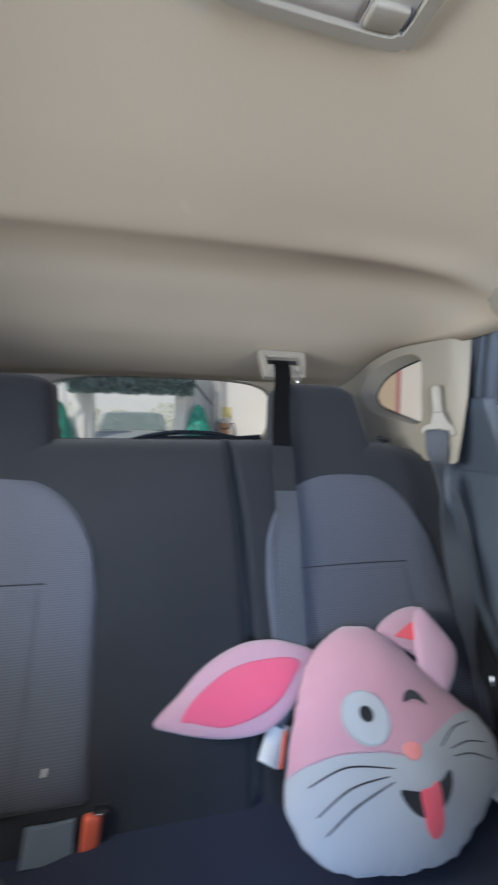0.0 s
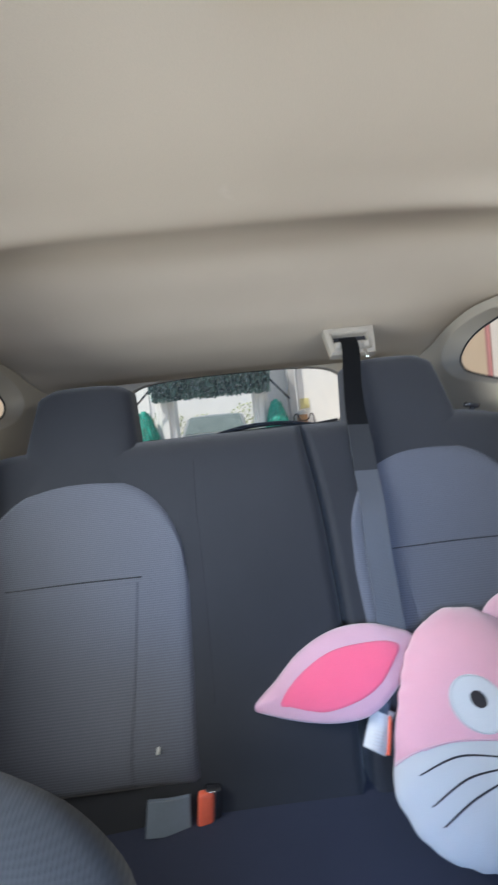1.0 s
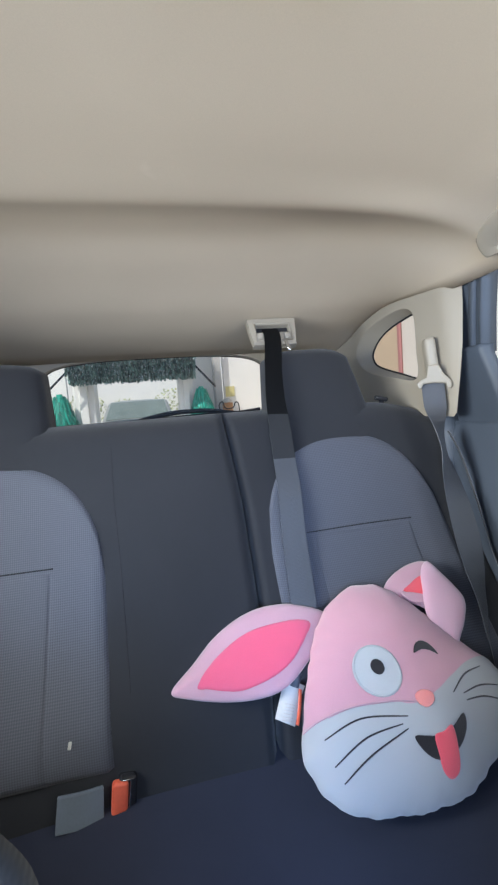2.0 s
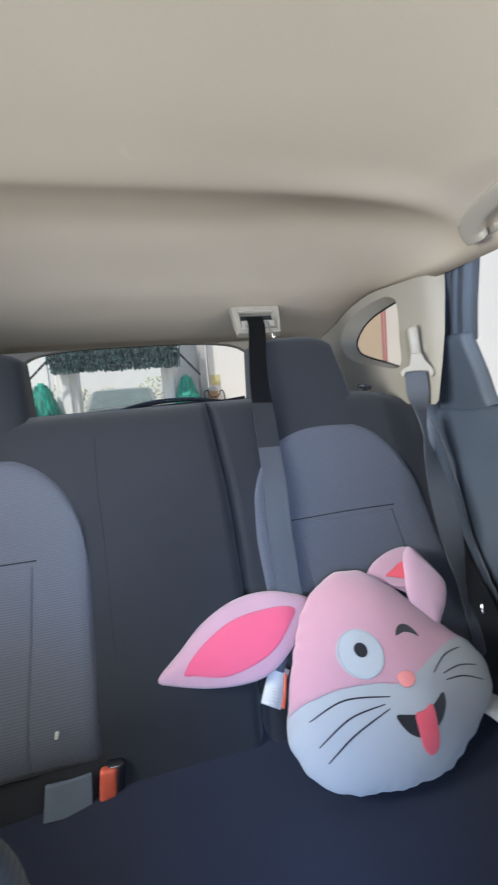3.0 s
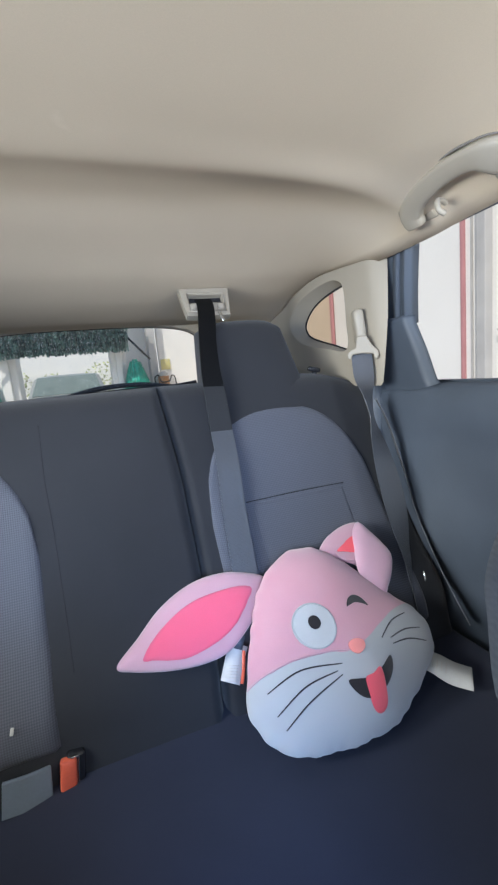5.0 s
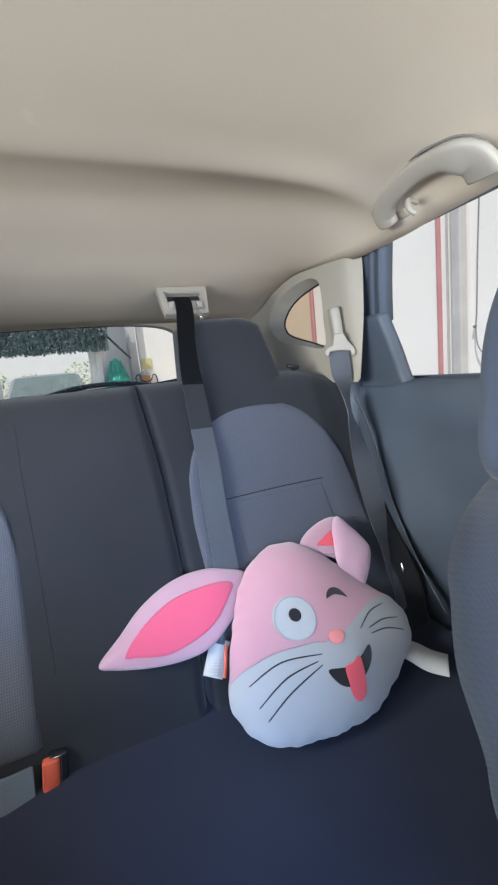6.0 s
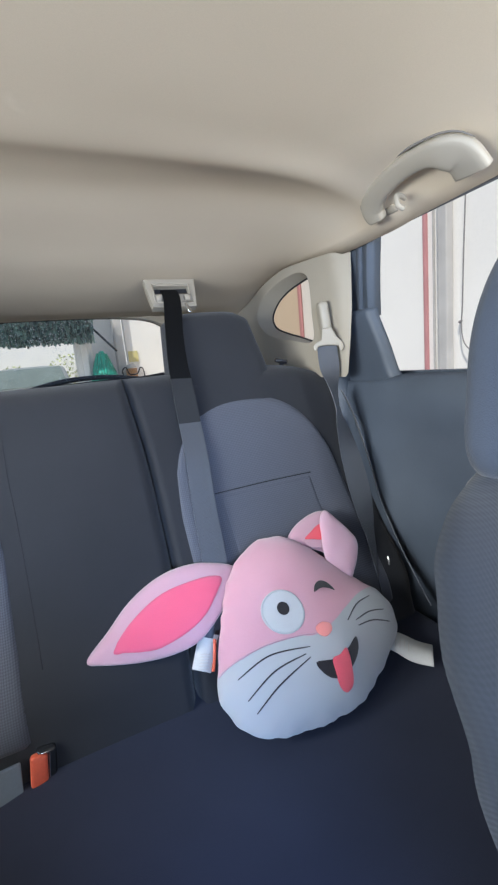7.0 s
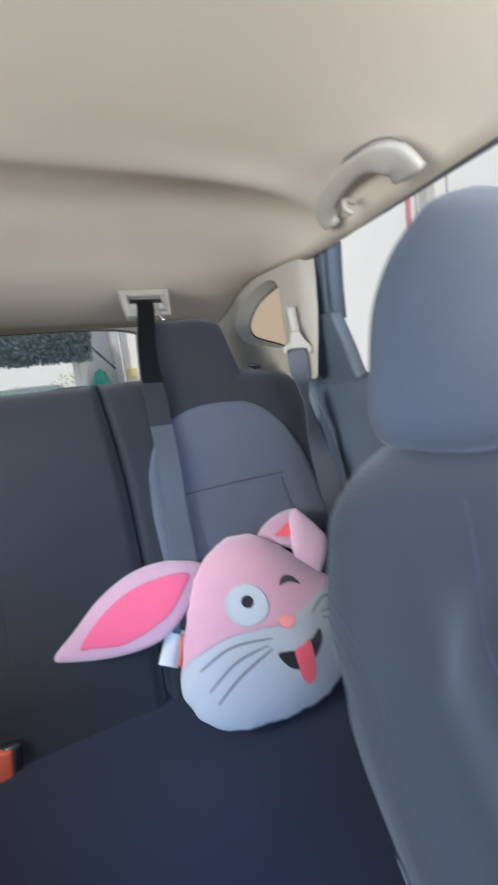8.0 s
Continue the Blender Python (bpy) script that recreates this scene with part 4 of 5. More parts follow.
eye = patch("eye_patch", ellipse(-0.012, 0.034, 0.037, 0.038), 4, label="round white felt eye")
stitch("muzzle_seam", SEAM, 0.0030, 1, 0.0007, "pale pink seam above the muzzle")
stitch("eye_rim", ellipse(-0.012, 0.034, 0.0345, 0.0355) + [(0.0225, 0.034)], 0.0042, 4, 0.0016, "raised white rim of the eye")
patch("pupil", ellipse(-0.010, 0.038, 0.0105, 0.0115), 3, 0.0017, parent=eye, label="black pupil")
patch("nose_patch", flat([(0.026, -0.010), (0.040, -0.006), (0.053, -0.013), (0.050, -0.024), (0.036, -0.029), (0.026, -0.022)], 4), 5, 0.0016, label="coral felt nose")
mouth = patch("mouth_patch", flat([(0.002, -0.056), (0.030, -0.062), (0.062, -0.058), (0.090, -0.046), (0.086, -0.064), (0.064, -0.082), (0.034, -0.090), (0.012, -0.079)], 4), 3, 0.0009, label="black felt mouth")
patch("tongue", flat([(0.030, -0.062), (0.046, -0.060), (0.062, -0.056), (0.060, -0.082), (0.054, -0.106), (0.040, -0.112), (0.030, -0.102), (0.028, -0.082)], 4), 6, 0.0020, parent=mouth, label="red felt tongue")
for line in (((-0.118, -0.030), (-0.062, -0.019), (0.003, -0.032)), ((-0.114, -0.062), (-0.063, -0.042), (-0.008, -0.039)), ((-0.107, -0.082), (-0.063, -0.062), (-0.003, -0.046)),
             ((0.088, -0.020), (0.126, 0.000), (0.166, 0.006)), ((0.105, -0.024), (0.144, -0.019), (0.182, -0.024)), ((0.105, -0.033), (0.143, -0.034), (0.184, -0.046))):
    stitch("whisker", line, 0.0027, label="black embroidered whisker")
patch("wink", flat([(0.057, 0.044), (0.066, 0.056), (0.080, 0.060), (0.093, 0.052), (0.099, 0.035), (0.090, 0.041), (0.078, 0.046), (0.066, 0.046)], 4), 3, 0.0010, label="black embroidered wink")
stitch("muzzle_seam", ((-0.140, -0.014), (-0.114, -0.006), (-0.066, -0.003), (-0.010, -0.010), (0.024, -0.019)), 0.0028, 1, 0.0008, "pink sewn seam")


def ear(outline, inner, depth, drop, index=1, label=""):
    """A stuffed ear, flat pillow shape along its outline, with an inner felt piece."""
    pb = bmesh.new()
    line = flat(outline, 6)
    c = Vector((sum(p[0] for p in line), sum(p[1] for p in line))) / len(line)
    m = len(line)
    for side in (1, -1):
        rows = []
        for k in (0.02, 0.25, 0.5, 0.72, 0.88, 0.97, 1.0):
            h = side * depth * (1 - k ** 2.6) ** 0.6
            rows.append([pb.verts.new((c.x + (x - c.x) * k, c.y + (y - c.y) * k, drop(c.x + (x - c.x) * k, c.y + (y - c.y) * k) + h)) for x, y in line])
        for r, s in zip(rows, rows[1:]):
            for i in range(m):
                pb.faces.new((r[i], s[i], s[(i + 1) % m], r[(i + 1) % m]))
        pb.faces.new(rows[0])
    bmesh.ops.remove_doubles(pb, verts=pb.verts, dist=0.0002)
    made = sewn("ear", pb, index, pillow_root, label)
    if inner:
        def lift(u, v):
            d = Vector((u, v)) - c
            a = math.atan2(d.y, d.x)
            near = min(line, key=lambda p: abs(math.atan2(math.sin(math.atan2(p[1] - c.y, p[0] - c.x) - a), math.cos(math.atan2(p[1] - c.y, p[0] - c.x) - a))))
            k = min(1.0, d.length / max(1e-4, math.hypot(near[0] - c.x, near[1] - c.y)))
            return drop(u, v) + depth * (1 - k ** 2.6) ** 0.6
        patch("inner_ear", flat(inner, 5), 2, 0.0014, lift, made, "hot pink inner ear")
    return made


ear([(-0.322, 0.098), (-0.281, 0.128), (-0.236, 0.163), (-0.185, 0.185), (-0.136, 0.190), (-0.080, 0.178), (-0.035, 0.155), (-0.050, 0.120), (-0.092, 0.083), (-0.138, 0.055), (-0.185, 0.051), (-0.242, 0.062), (-0.300, 0.083)],
    [(-0.277, 0.092), (-0.245, 0.123), (-0.190, 0.149), (-0.133, 0.153), (-0.072, 0.143), (-0.089, 0.116), (-0.123, 0.086), (-0.164, 0.071), (-0.213, 0.068), (-0.258, 0.083)],
    0.017, lambda u, v: -0.016 - 0.25 * max(0.0, -0.10 - u) - 0.03 * max(0, u + 0.1))
folded = ear([(0.084, 0.160), (0.088, 0.172), (0.114, 0.190), (0.153, 0.204), (0.186, 0.207), (0.202, 0.198), (0.204, 0.174), (0.180, 0.140), (0.156, 0.115), (0.136, 0.126), (0.110, 0.142)],
             None, 0.011, lambda u, v: 0.004)
patch("inner_ear", flat([(0.167, 0.174), (0.152, 0.172), (0.135, 0.164), (0.115, 0.154), (0.132, 0.148), (0.155, 0.140), (0.162, 0.155)], 4), 6, 0.0010, lambda u, v: 0.0150, folded, "red inner ear under the fold")
patch("ear_lining", flat([(0.110, 0.152), (0.130, 0.147), (0.152, 0.139), (0.147, 0.127), (0.130, 0.129), (0.116, 0.136)], 4), 1, 0.0008, lambda u, v: 0.0150, folded, "pale inner ear edge")
ear([(0.158, 0.170), (0.172, 0.190), (0.189, 0.197), (0.202, 0.172), (0.214, 0.142), (0.219, 0.114), (0.201, 0.084), (0.180, 0.062), (0.160, 0.048), (0.142, 0.072), (0.131, 0.094), (0.138, 0.124), (0.150, 0.150)], None, 0.010,
    lambda u, v: 0.022 - 0.10 * max(0.0, 0.10 - v), 7, "folded lilac ear tip")
# satin care labels
bm = bmesh.new()
ribbon(bm, [(0.464, 1.716, 0.682), (0.482, 1.706, 0.676), (0.500, 1.692, 0.668), (0.515, 1.670, 0.660), (0.537, 1.648, 0.656)], lambda k: 0.036 + 0.018 * k,
       [(0.66, 0.70, 0.28), (0.68, 0.69, 0.24), (0.72, 0.65, 0.26), (0.78, 0.59, 0.18), (0.83, 0.56, 0.05)], 0.0010)
label = part("care_label", bm, PAPER, pillow_root, "cream satin care label")
for k in range(4):
    bm = bmesh.new()
    p = Vector((0.4925 + 0.005 * k, 1.6945 - 0.0055 * k, 0.6725 - 0.0020 * k))
    ribbon(bm, [p + Vector((-0.007, -0.007, -0.0020)), p + Vector((0.008, 0.007, 0.0032))], 0.0014, [(0.7, -0.7, -0.15)] * 2, 0.0004, 4)
    part("print_line", bm, LENS, label)
bm = bmesh.new()
ribbon(bm, [(-0.118, 0.062, -0.035), (-0.128, 0.048, -0.044), (-0.138, 0.032, -0.046), (-0.150, 0.012, -0.046)], 0.033, [(1, -0.4, 0)] * 4, 0.0012)
for v in bm.verts:
    v.co = PM @ v.co
tag = part("hang_tag", bm, PAPER, pillow_root, "white paper tag with orange stripe")
bm = bmesh.new()
ribbon(bm, [PM @ Vector((-0.112, 0.052, -0.0395)), PM @ Vector((-0.122, 0.024, -0.0442)), PM @ Vector((-0.132, 0.004, -0.0442))], 0.0055, [PU] * 3, 0.0006)
part("stripe", bm, ORANGE, tag, "orange stripe")
for k in range(6):
    bm = bmesh.new()
    c = Vector((-0.1335 - 0.0022 * k, 0.0330 - 0.0042 * k, -0.0442))
    ribbon(bm, [PM @ (c + Vector((-0.010, 0.004, 0))), PM @ (c + Vector((0.006, -0.002, 0)))], 0.0013, [PV, PV], 0.0004, 3)
    part("print_line", bm, LENS, tag)
bm = bmesh.new()
rod(bm, PM @ Vector((-0.112, 0.074, -0.030)), PM @ Vector((-0.122, 0.056, -0.038)), 0.008)
part("tag_cord", bm, DARK, tag, "dark cord")

# ---- roof fittings ----
for s in (1, -1):
    grab = thing("grab_handle", (s * 0.565, 1.66, 1.46), "cream plastic grab handle with coat hook over the rear door", "grab handle", group="grab handles")
    bm = bmesh.new()
    line = spline([(s * 0.572, 1.790, 1.440), (s * 0.556, 1.786, 1.458), (s * 0.540, 1.750, 1.471), (s * 0.527, 1.690, 1.477), (s * 0.522, 1.644, 1.475), (s * 0.525, 1.613, 1.468), (s * 0.541, 1.592, 1.457), (s * 0.564, 1.591, 1.440)], 7)
    rows = []
    for i, p in enumerate(line):
        u = i / (len(line) - 1)
        t = (line[min(i + 1, len(line) - 1)] - line[max(i - 1, 0)]).normalized()
        a = Vector((s * 0.75, 0, 0.65))
        a = (a - t * a.dot(t)).normalized()
        b = t.cross(a)
        wa, wb = 0.0095, smooth([(0, 0.017), (0.05, 0.021), (0.15, 0.021), (0.35, 0.0165), (0.62, 0.0165), (0.78, 0.024), (1, 0.028)], u)
        rows.append([bm.verts.new(p + a * wa * math.copysign(abs(math.cos(k * math.tau / 16)) ** 0.6, math.cos(k * math.tau / 16))
                                  + b * wb * math.copysign(abs(math.sin(k * math.tau / 16)) ** 0.6, math.sin(k * math.tau / 16))) for k in range(16)])
    for r, q in zip(rows, rows[1:]):
        for k in range(16):
            bm.faces.new((r[k], r[(k + 1) % 16], q[(k + 1) % 16], q[k]))
    bm.faces.new(rows[0]), bm.faces.new(rows[-1])
    part("grip", bm, HANDLE, grab)
    # dark tube that paints the shade between handle and headliner
    bm = bmesh.new()
    rim = []
    for i in range(2, len(line) - 6, 2):
        t = (line[i + 1] - line[i - 1]).normalized()
        a = Vector((s * 0.75, 0, 0.65))
        a = (a - t * a.dot(t)).normalized()
        wb = smooth([(0, 0.017), (0.05, 0.021), (0.15, 0.021), (0.35, 0.0165), (0.62, 0.0165), (0.78, 0.024), (1, 0.028)], i / (len(line) - 1))
        rim.append(line[i] + t.cross(a) * s * (wb + 0.003) + a * 0.001)
    tube(bm, rim, lambda u: 0.0006 + 0.0014 * math.sin(math.pi * min(1.0, 0.06 + 0.94 * u)) ** 0.5, 2, 8)
    part("shade_line", bm, RECESS_SHADE, grab, "painted shade line along the top of the handle")
    for y in (1.772, 1.612):
        bm = bmesh.new()
        box(bm, (0.018, 0.030, 0.022), pose(s * 0.588, y, 1.458, 0, s * 38, 0), 0.005, 3)
        part("mount", bm, HANDLE, grab)
    bm = bmesh.new()
    tube(bm, [(s * 0.568, 1.722, 1.452), (s * 0.552, 1.714, 1.452), (s * 0.538, 1.708, 1.448), (s * 0.536, 1.704, 1.434), (s * 0.546, 1.702, 1.428)], 0.0042, 6, 8)
    part("coat_hook", bm, HANDLE, grab, "small cream coat hook")

dome = thing("dome_lamp", (0.066, 1.37, 1.525), "beige framed rear dome lamp with clear lens", "dome lamp")
bm = bmesh.new()
frame_line = flat([(-0.001, 1.450), (0.012, 1.457), (0.075, 1.461), (0.134, 1.463), (0.147, 1.459), (0.153, 1.446), (0.151, 1.34), (0.146, 1.276), (0.070, 1.270), (0.0, 1.276), (-0.006, 1.34), (-0.006, 1.435)], 5)
inner_line = [(0.073 + (x - 0.073) * 0.86, 1.366 + (y - 1.366) * 0.90) for x, y in frame_line]
vo, vh = holed(bm, frame_line, inner_line, lambda x, y: (x, y, 1.5215))
reveal(bm, vo, lambda c: (0, 0, 0.02))
reveal(bm, vh, lambda c: (0, 0, 0.008))
soften(part("bezel", bm, HANDLE, dome, smooth=False), 0.003)
bm = bmesh.new()
grid(bm, 20, 20, lambda u, v: (0.004 + 0.102 * u, 1.280 + 0.172 * v, 1.5265 - 0.003 * math.sin(math.pi * u) * math.sin(math.pi * v)))
thicken(part("lens", bm, LENS, dome, "frosted clear lens"), 0.002)
bm = bmesh.new()
box(bm, (0.034, 0.176, 0.004), pose(0.124, 1.366, 1.528))
part("switch_plate", bm, LENS, dome, smooth=False)
bm = bmesh.new()
box(bm, (0.028, 0.020, 0.006), pose(0.123, 1.442, 1.525, 4, 0, 0), 0.002)
part("switch", bm, HANDLE, dome, "cream rocker switch")

# ---- outside: the wash bay ----
WALLW = material("white_panel", (0.88, 0.865, 0.835), 0.5, var=0.04, scale=1.5, bump=0.1, grain=60.0)
WALLT = material("tan_render", (0.68, 0.56, 0.43), 0.85, var=0.08, scale=2.0, bump=0.4, grain=90.0)
# red made paler, with overexposure and haze put into the colour
REDP = material("hazed_red_paint", (0.52, 0.25, 0.26), 0.5, var=0.12, scale=4.0)
GREYP = material("galvanised_steel", (0.50, 0.49, 0.48), 0.5, 0.0, var=0.15, scale=6.0)
CABLE = material("grey_hose", (0.22, 0.21, 0.21), 0.5, var=0.1)
CONC = material("pale_concrete", (0.48, 0.47, 0.45), 0.45, var=0.25, scale=0.8, bump=0.4, grain=40.0)
TEAL = by_island(material("teal_bristles", (0.030, 0.46, 0.34), 0.6, var=0.3, scale=20.0, bump=0.5), 0.35, 1.25)
# the lightest bristles paint in wet sparkle by their colour
BRIS = by_island(material("dark_green_bristles", (0.085, 0.150, 0.135), 0.30, var=0.5, scale=30.0, bump=0.5, spec=0.9), 0.3, 2.6)
LEAF = by_island(material("hedge_leaves", (0.50, 0.54, 0.28), 0.7, var=0.3, scale=3.0), 0.5, 1.2)
CARP = material("grey_car_paint", (0.34, 0.36, 0.35), 0.3, var=0.1)
YELL = material("yellow_sign", (0.72, 0.64, 0.28), 0.5)
RUST = material("orange_brown_drum", (0.45, 0.22, 0.08), 0.5, var=0.2, scale=10.0)

bm = bmesh.new()
grid(bm, 8, 8, lambda u, v: (-300 + 600 * u, -300 + 600 * v, 0.0))
tagged(part("ground", bm, CONC, smooth=False), "pale wet concrete forecourt", "ground", kind="structure")


def block(name, size, at, mat, label, category, kind="", bevel=0.01):
    bm = bmesh.new()
    box(bm, size, pose(*at), bevel)
    return tagged(part(name, bm, mat, smooth=False), label, category, kind=kind)


block("wall_bay", (0.12, 8.32, 3.0), (2.70, 1.20, 1.5), WALLW, "white panelled side wall of the wash bay", "wall", "structure")
block("wall_bay", (0.12, 6.0, 3.0), (2.72, 8.37, 1.5), WALLT, "tan rendered side wall beyond the bay", "wall", "structure")
# unseen wall, added to block the sun before the left windows
block("wall_bay", (0.12, 8.0, 5.0), (-2.70, -1.2, 2.5), WALLW, "unseen tall wall added to keep sun off the left windows", "wall", "structure")
for y, w in ((3.60, 0.033), (5.385, 0.055)):
    block("post", (0.03, w, 3.0), (2.628, y, 1.5), REDP, "red painted steel post against the wall", "post")
block("post", (0.07, 0.080, 3.0), (2.60, 3.40, 1.5), GREYP, "grey galvanised steel post against the wall", "post")
block("conduit", (0.02, 0.012, 3.0), (2.63, 3.525, 1.5), GREYP, "thin grey conduit pipe on the wall", "pipe", bevel=0.004)
cable = thing("hanging_cable", (2.6, 3.25, 3.0), "grey hose hanging from a wall hook", "hose")
bm = bmesh.new()
tube(bm, [(2.62, 3.24, 3.0), (2.62, 3.25, 2.3), (2.61, 3.26, 1.8), (2.61, 3.27, 1.45), (2.60, 3.27, 1.33), (2.59, 3.24, 1.20), (2.58, 3.14, 1.12), (2.58, 3.02, 1.10)], 0.0042, 8, 8)
part("hose", bm, CABLE, cable)
bm = bmesh.new()
tube(bm, [(2.65, 3.300, 1.350), (2.61, 3.295, 1.345), (2.60, 3.280, 1.338), (2.60, 3.268, 1.350)], 0.007, 6, 8)
part("wall_hook", bm, CABLE, cable)

# gantry with brushes behind the car
gantry = thing("wash_gantry", (-0.35, 9.2, 0), "white rollover wash gantry with brushes", "wash machine")
for x, w in ((-1.27, 0.36), (0.52, 0.28)):
    bm = bmesh.new()
    box(bm, (w, 0.5, 2.9), pose(x, 9.3, 1.45), 0.03)
    box(bm, (w * 0.4, 0.1, 2.9), pose(x, 9.02, 1.45), 0.02)
    part("column", bm, WALLW, gantry, "white gantry column", smooth=False)
bm = bmesh.new()
box(bm, (2.3, 0.5, 0.35), pose(-0.37, 9.3, 3.05), 0.03)
part("cross_beam", bm, WALLW, gantry, smooth=False)


def bristles(name, parent, a, b, r0, r1, count, mat, rng, jag=0.12, core=0.5, droop=0.03):
    """A brush: thin strips standing out from a shaft."""
    a, b = Vector(a), Vector(b)
    ax = (b - a).normalized()
    e1 = ax.orthogonal().normalized()
    e2 = ax.cross(e1)
    bm = bmesh.new()
    rod(bm, a, b, r0 * core, 14, r1 * core)
    for _ in range(count):
        t, ang = rng.random(), rng.random() * math.tau
        d = e1 * math.cos(ang) + e2 * math.sin(ang)
        w = (ax * rng.uniform(-1, 1) + d.cross(ax) * rng.uniform(-1, 1)).normalized() * rng.uniform(0.008, 0.02)
        p = a + (b - a) * t
        tip = p + d * (r0 + (r1 - r0) * t) * rng.uniform(1 - jag, 1 + jag * 0.6) + Vector((0, 0, -droop * rng.random()))
        root_r = (r0 + (r1 - r0) * t) * core * 0.8
        v = [bm.verts.new(q) for q in (p + d * root_r - w, p + d * root_r + w, tip + w, tip - w)]
        bm.faces.new(v)
    return part(name, bm, mat, parent, "", smooth=False)


rng = random.Random(4)
tagged(bristles("top_brush", gantry, (-1.42, 8.75, 2.30), (0.68, 8.75, 2.30), 0.50, 0.50, 9000, BRIS, rng, 0.1, 0.8), "dark wet top brush")


def hanging_brush(name, parent, x, y, z0, z1, r0, r1, count, mat, rng):
    """An upright brush whose long strips hang down in a skirt."""
    bm = bmesh.new()
    rod(bm, (x, y, z0), (x, y, z1 + 0.03), r0 * 0.66, 24, r1 * 0.4)
    for _ in range(count):
        ang, t = rng.random() * math.tau, rng.random()
        d, side = Vector((math.cos(ang), math.sin(ang), 0)), Vector((-math.sin(ang), math.cos(ang), 0)) * rng.uniform(0.006, 0.016)
        zt = z0 + (z1 - z0) * t
        zl = zt - rng.uniform(0.12, 0.34)
        ra, rb = (r0 + (r1 - r0) * (z - z0) / (z1 - z0) for z in (zt, zl))
        a, b = Vector((x, y, zt)) + d * ra * rng.uniform(0.5, 0.95), Vector((x, y, zl)) + (d + side * rng.uniform(-4, 4)) * rb * rng.uniform(0.85, 1.15)
        bm.faces.new([bm.verts.new(q) for q in (a - side, a + side, b + side, b - side)])
    return part(name, bm, mat, parent, "", smooth=False)


tagged(hanging_brush("side_brush", gantry, -1.64, 8.9, 0.3, 1.62, 0.46, 0.12, 2600, TEAL, rng), "teal side brush")
tagged(hanging_brush("side_brush", gantry, 0.78, 8.9, 0.3, 1.60, 0.44, 0.10, 2600, TEAL, rng), "teal side brush")
for pts in (((0.66, 8.7, 2.02), (1.02, 8.7, 1.60)), ((-1.45, 8.7, 2.0), (-1.85, 8.7, 1.62))):
    bm = bmesh.new()
    rod(bm, *pts, 0.018)
    part("brush_arm", bm, GLOSS, gantry, "dark brush arm")
block("post", (0.14, 0.3, 3.0), (1.16, 9.4, 1.5), GREYP, "grey steel post beside the gantry", "post")
block("control_cabinet", (0.5, 0.4, 2.6), (0.88, 9.9, 1.3), WALLW, "white control cabinet behind the gantry", "cabinet")
block("wall_bay", (1.48, 0.12, 3.2), (2.03, 9.5, 1.6), WALLW, "white end wall panel", "wall", "structure")
block("sign", (0.18, 0.02, 0.20), (1.40, 9.425, 1.52), YELL, "small yellow sign on the panel", "sign", bevel=0.004)
block("bollard", (0.34, 0.3, 1.44), (-1.98, 8.6, 0.72), WALLW, "white bollard box beside the brush", "bollard")
drum = thing("drum", (1.28, 9.1, 0), "orange-brown drum with white lid on a trolley", "drum")
bm = bmesh.new()
rod(bm, (1.28, 9.1, 0.0), (1.28, 9.1, 1.30), 0.10, 20)
part("drum_body", bm, RUST, drum)
bm = bmesh.new()
rod(bm, (1.28, 9.1, 1.30), (1.26, 9.1, 1.38), 0.10, 20, 0.06)
part("lid", bm, PAPER, drum)
bm = bmesh.new()
tube(bm, [(1.14, 9.0, 1.1), (1.10, 9.0, 1.26), (1.17, 9.0, 1.32), (1.22, 9.0, 1.2), (1.36, 9.0, 1.2), (1.42, 9.0, 1.30), (1.48, 9.0, 1.18), (1.46, 9.0, 0.5), (1.46, 9.0, 0.02)], 0.011, 8, 8)
part("hose", bm, GLOSS, drum, "dark coiled hose")

# car waiting behind the gantry
CX = -0.50
car = thing("parked_car", (CX, 12.6, 0), "grey car waiting behind the gantry", "car")
bm = bmesh.new()
prof = [(10.55, 0.35, 0.84), (10.5, 0.72, 0.86), (10.62, 0.95, 0.86), (11.5, 1.10, 0.84), (12.2, 1.545, 0.74), (12.5, 1.585, 0.70), (13.6, 1.58, 0.70), (14.5, 1.15, 0.80), (14.6, 0.4, 0.84)]
rows = []
for y, z, hw in prof:
    rows.append([bm.verts.new((CX + k * hw, y, z - 0.035 * k ** 4)) for k in (-1, -0.9, -0.5, 0, 0.5, 0.9, 1)])
for r, q in zip(rows, rows[1:]):
    for k in range(6):
        bm.faces.new((r[k], r[k + 1], q[k + 1], q[k]))
for k in (0, 6):
    bm.faces.new([r[k] for r in rows])
soften(part("car_body", bm, CARP, car, smooth=False), 0.05, 3, 20)
SCREEN = material("windscreen_glass", (0.20, 0.25, 0.23), 0.2, var=0.2, scale=3.0, bump=0.0, spec=0.8)
bm = bmesh.new()
bm.faces.new([bm.verts.new(p) for p in ((CX - 0.74, 11.53, 1.125), (CX + 0.74, 11.53, 1.125), (CX + 0.64, 12.17, 1.535), (CX - 0.64, 12.17, 1.535))])
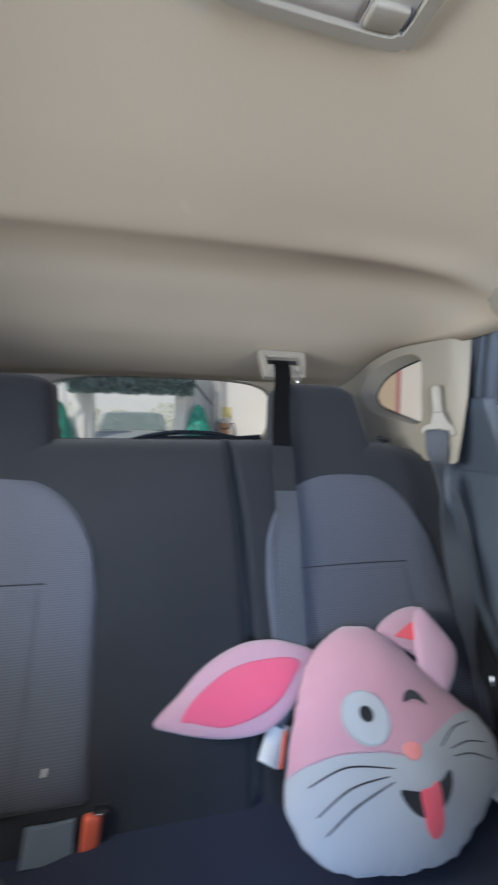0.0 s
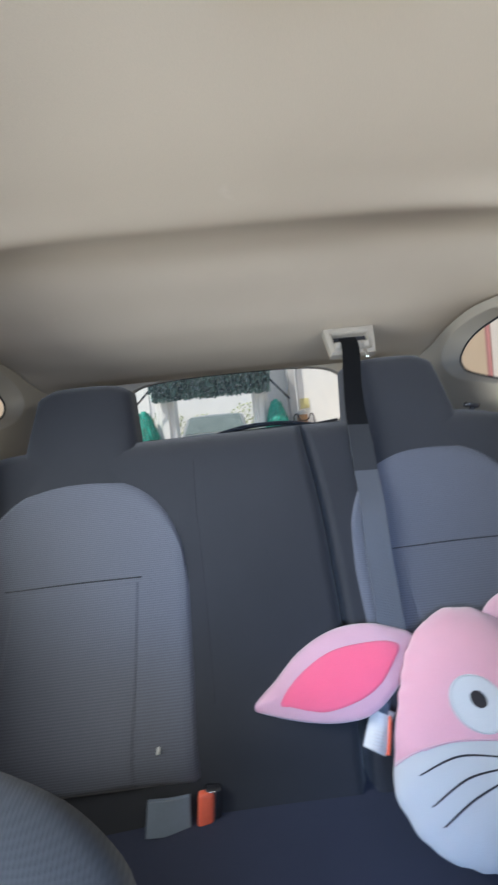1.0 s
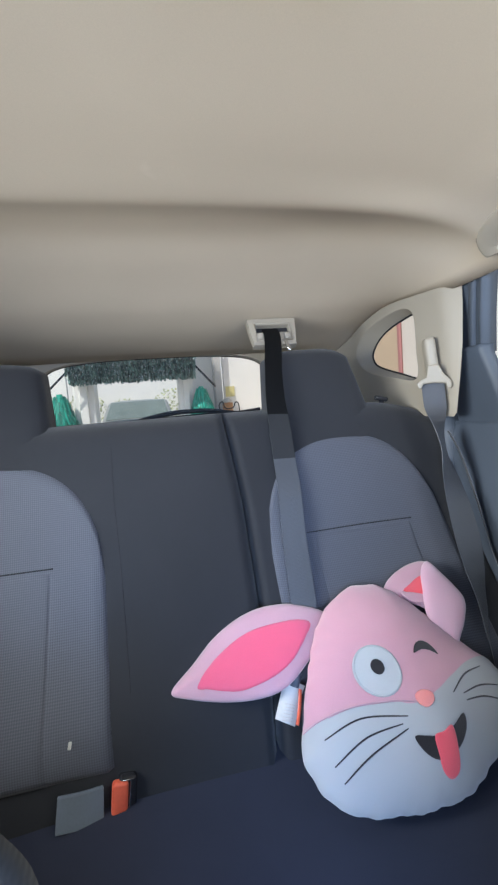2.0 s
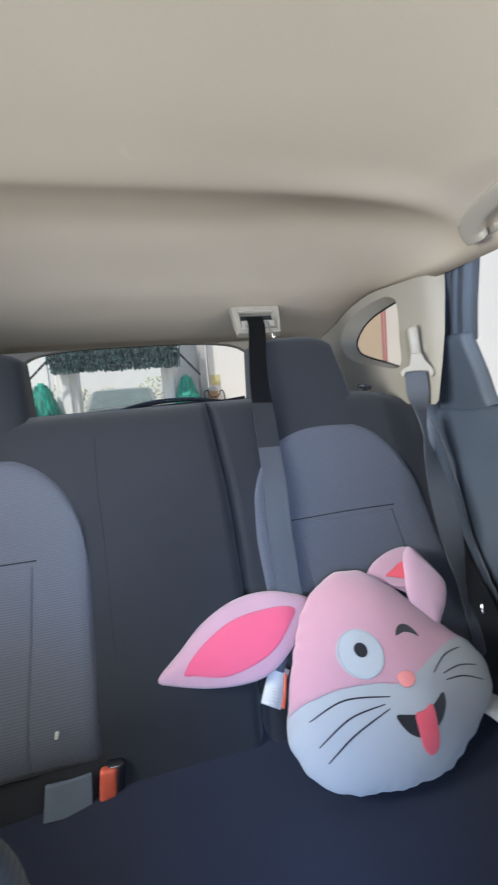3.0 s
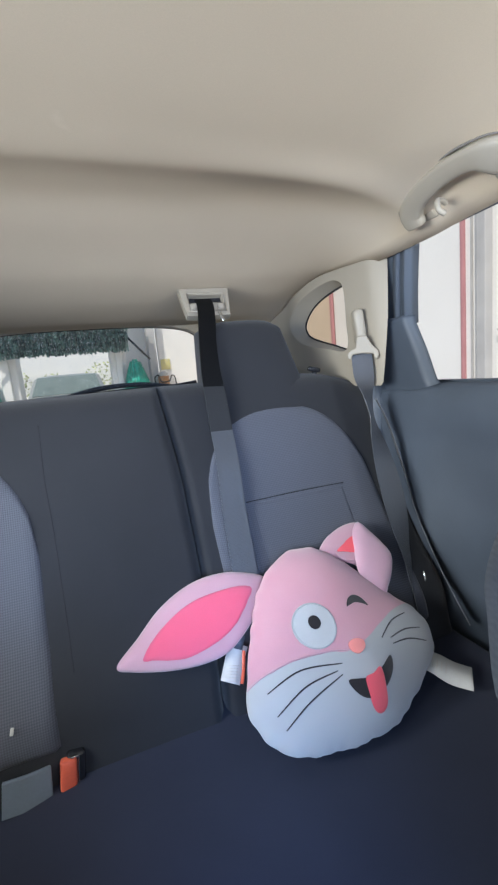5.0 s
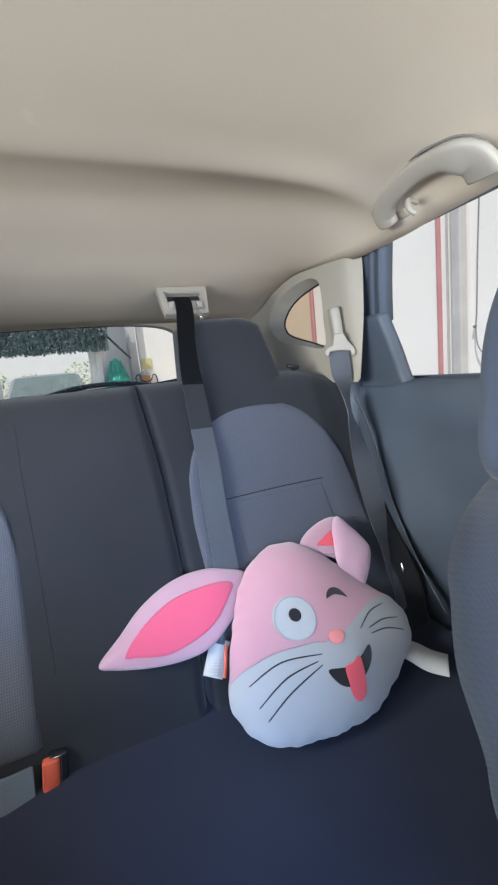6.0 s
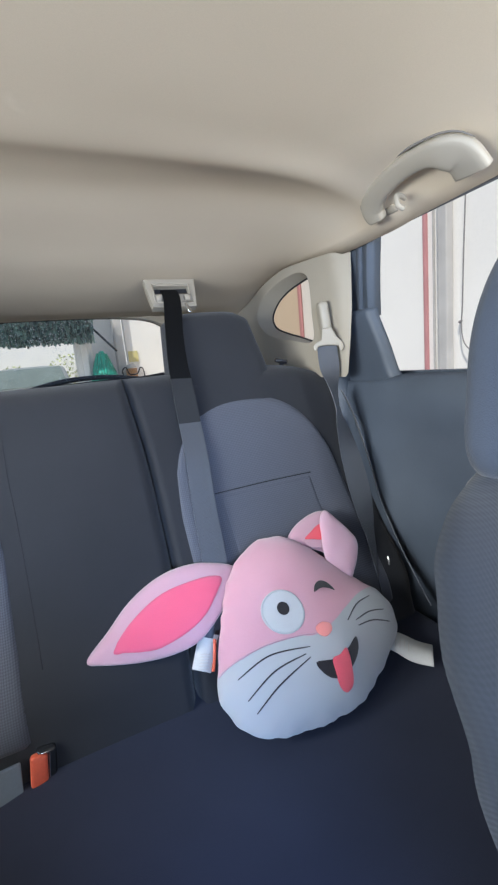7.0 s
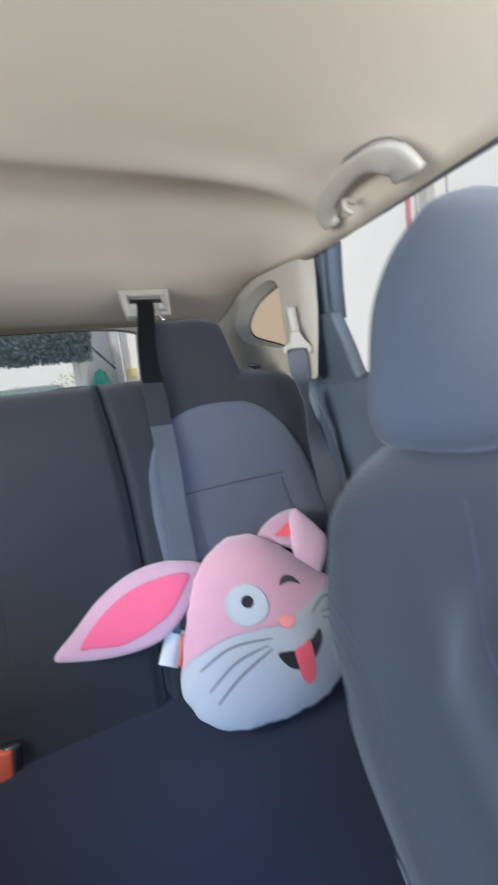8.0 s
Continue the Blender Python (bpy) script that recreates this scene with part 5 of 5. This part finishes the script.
thicken(part("windscreen", bm, SCREEN, car, "greenish windscreen", smooth=False), 0.012, 0.0)
for x in (CX - 0.78, CX + 0.78):
    for y in (11.2, 13.8):
        bm = bmesh.new()
        rod(bm, (x - 0.09, y, 0.31), (x + 0.09, y, 0.31), 0.31, 20)
        part("wheel", bm, DARK, car)
for x in (CX - 0.62, CX + 0.62):
    bm = bmesh.new()
    box(bm, (0.30, 0.08, 0.12), pose(x, 10.53, 0.76), 0.03)
    part("headlight", bm, LENS, car)

# far boundary wall and hedge
block("wall_far", (30, 0.3, 3.4), (0, 19, 1.7), WALLW, "tall white boundary wall", "wall", "structure")
bm = bmesh.new()
for _ in range(5200):
    x, z = rng.uniform(-9, 7), rng.random()
    y = 18.3 + rng.uniform(-0.4, 0.4)
    zz = 0.05 + z * (1.85 + 0.22 * math.sin(x * 1.7) + 0.16 * math.sin(x * 4.1))
    c = Vector((x, y, zz))
    a = Vector((rng.uniform(-1, 1), rng.uniform(-1, 1), rng.uniform(-1, 1))).normalized() * rng.uniform(0.03, 0.07)
    b = a.orthogonal().normalized() * a.length * 0.7
    bm.faces.new([bm.verts.new(c + q) for q in (a, b, -a, -b)])
tagged(part("hedge", bm, LEAF, smooth=False), "pale green hedge before the boundary wall", "hedge", kind="stuff")

block("wall_bay", (1.6, 0.12, 3.2), (-2.55, 10.2, 1.6), WALLW, "cream end wall panel", "wall", "structure")
block("wall_bay", (5.4, 0.12, 4.6), (-6.10, 10.25, 2.3), WALLT, "tan rendered end wall beside the bay", "wall", "structure")

# rain of wash water on the rear glass
bm = bmesh.new()
for _ in range(1500):
    x, z = rng.uniform(-0.36, 0.36), rng.uniform(1.20, 1.39)
    r = rng.uniform(0.0004, 0.0010) * (1.4 if z > 1.28 else 0.8)
    bmesh.ops.create_icosphere(bm, subdivisions=1, radius=1.0, matrix=Matrix.Translation((x, hatch_y(z) + 0.022, z)) @ Matrix.Diagonal((r, r * 0.6, r * rng.uniform(1.0, 1.9), 1)))
tagged(part("water_drops", bm, WATER), "small water drops on the rear glass", "water drops", kind="stuff")
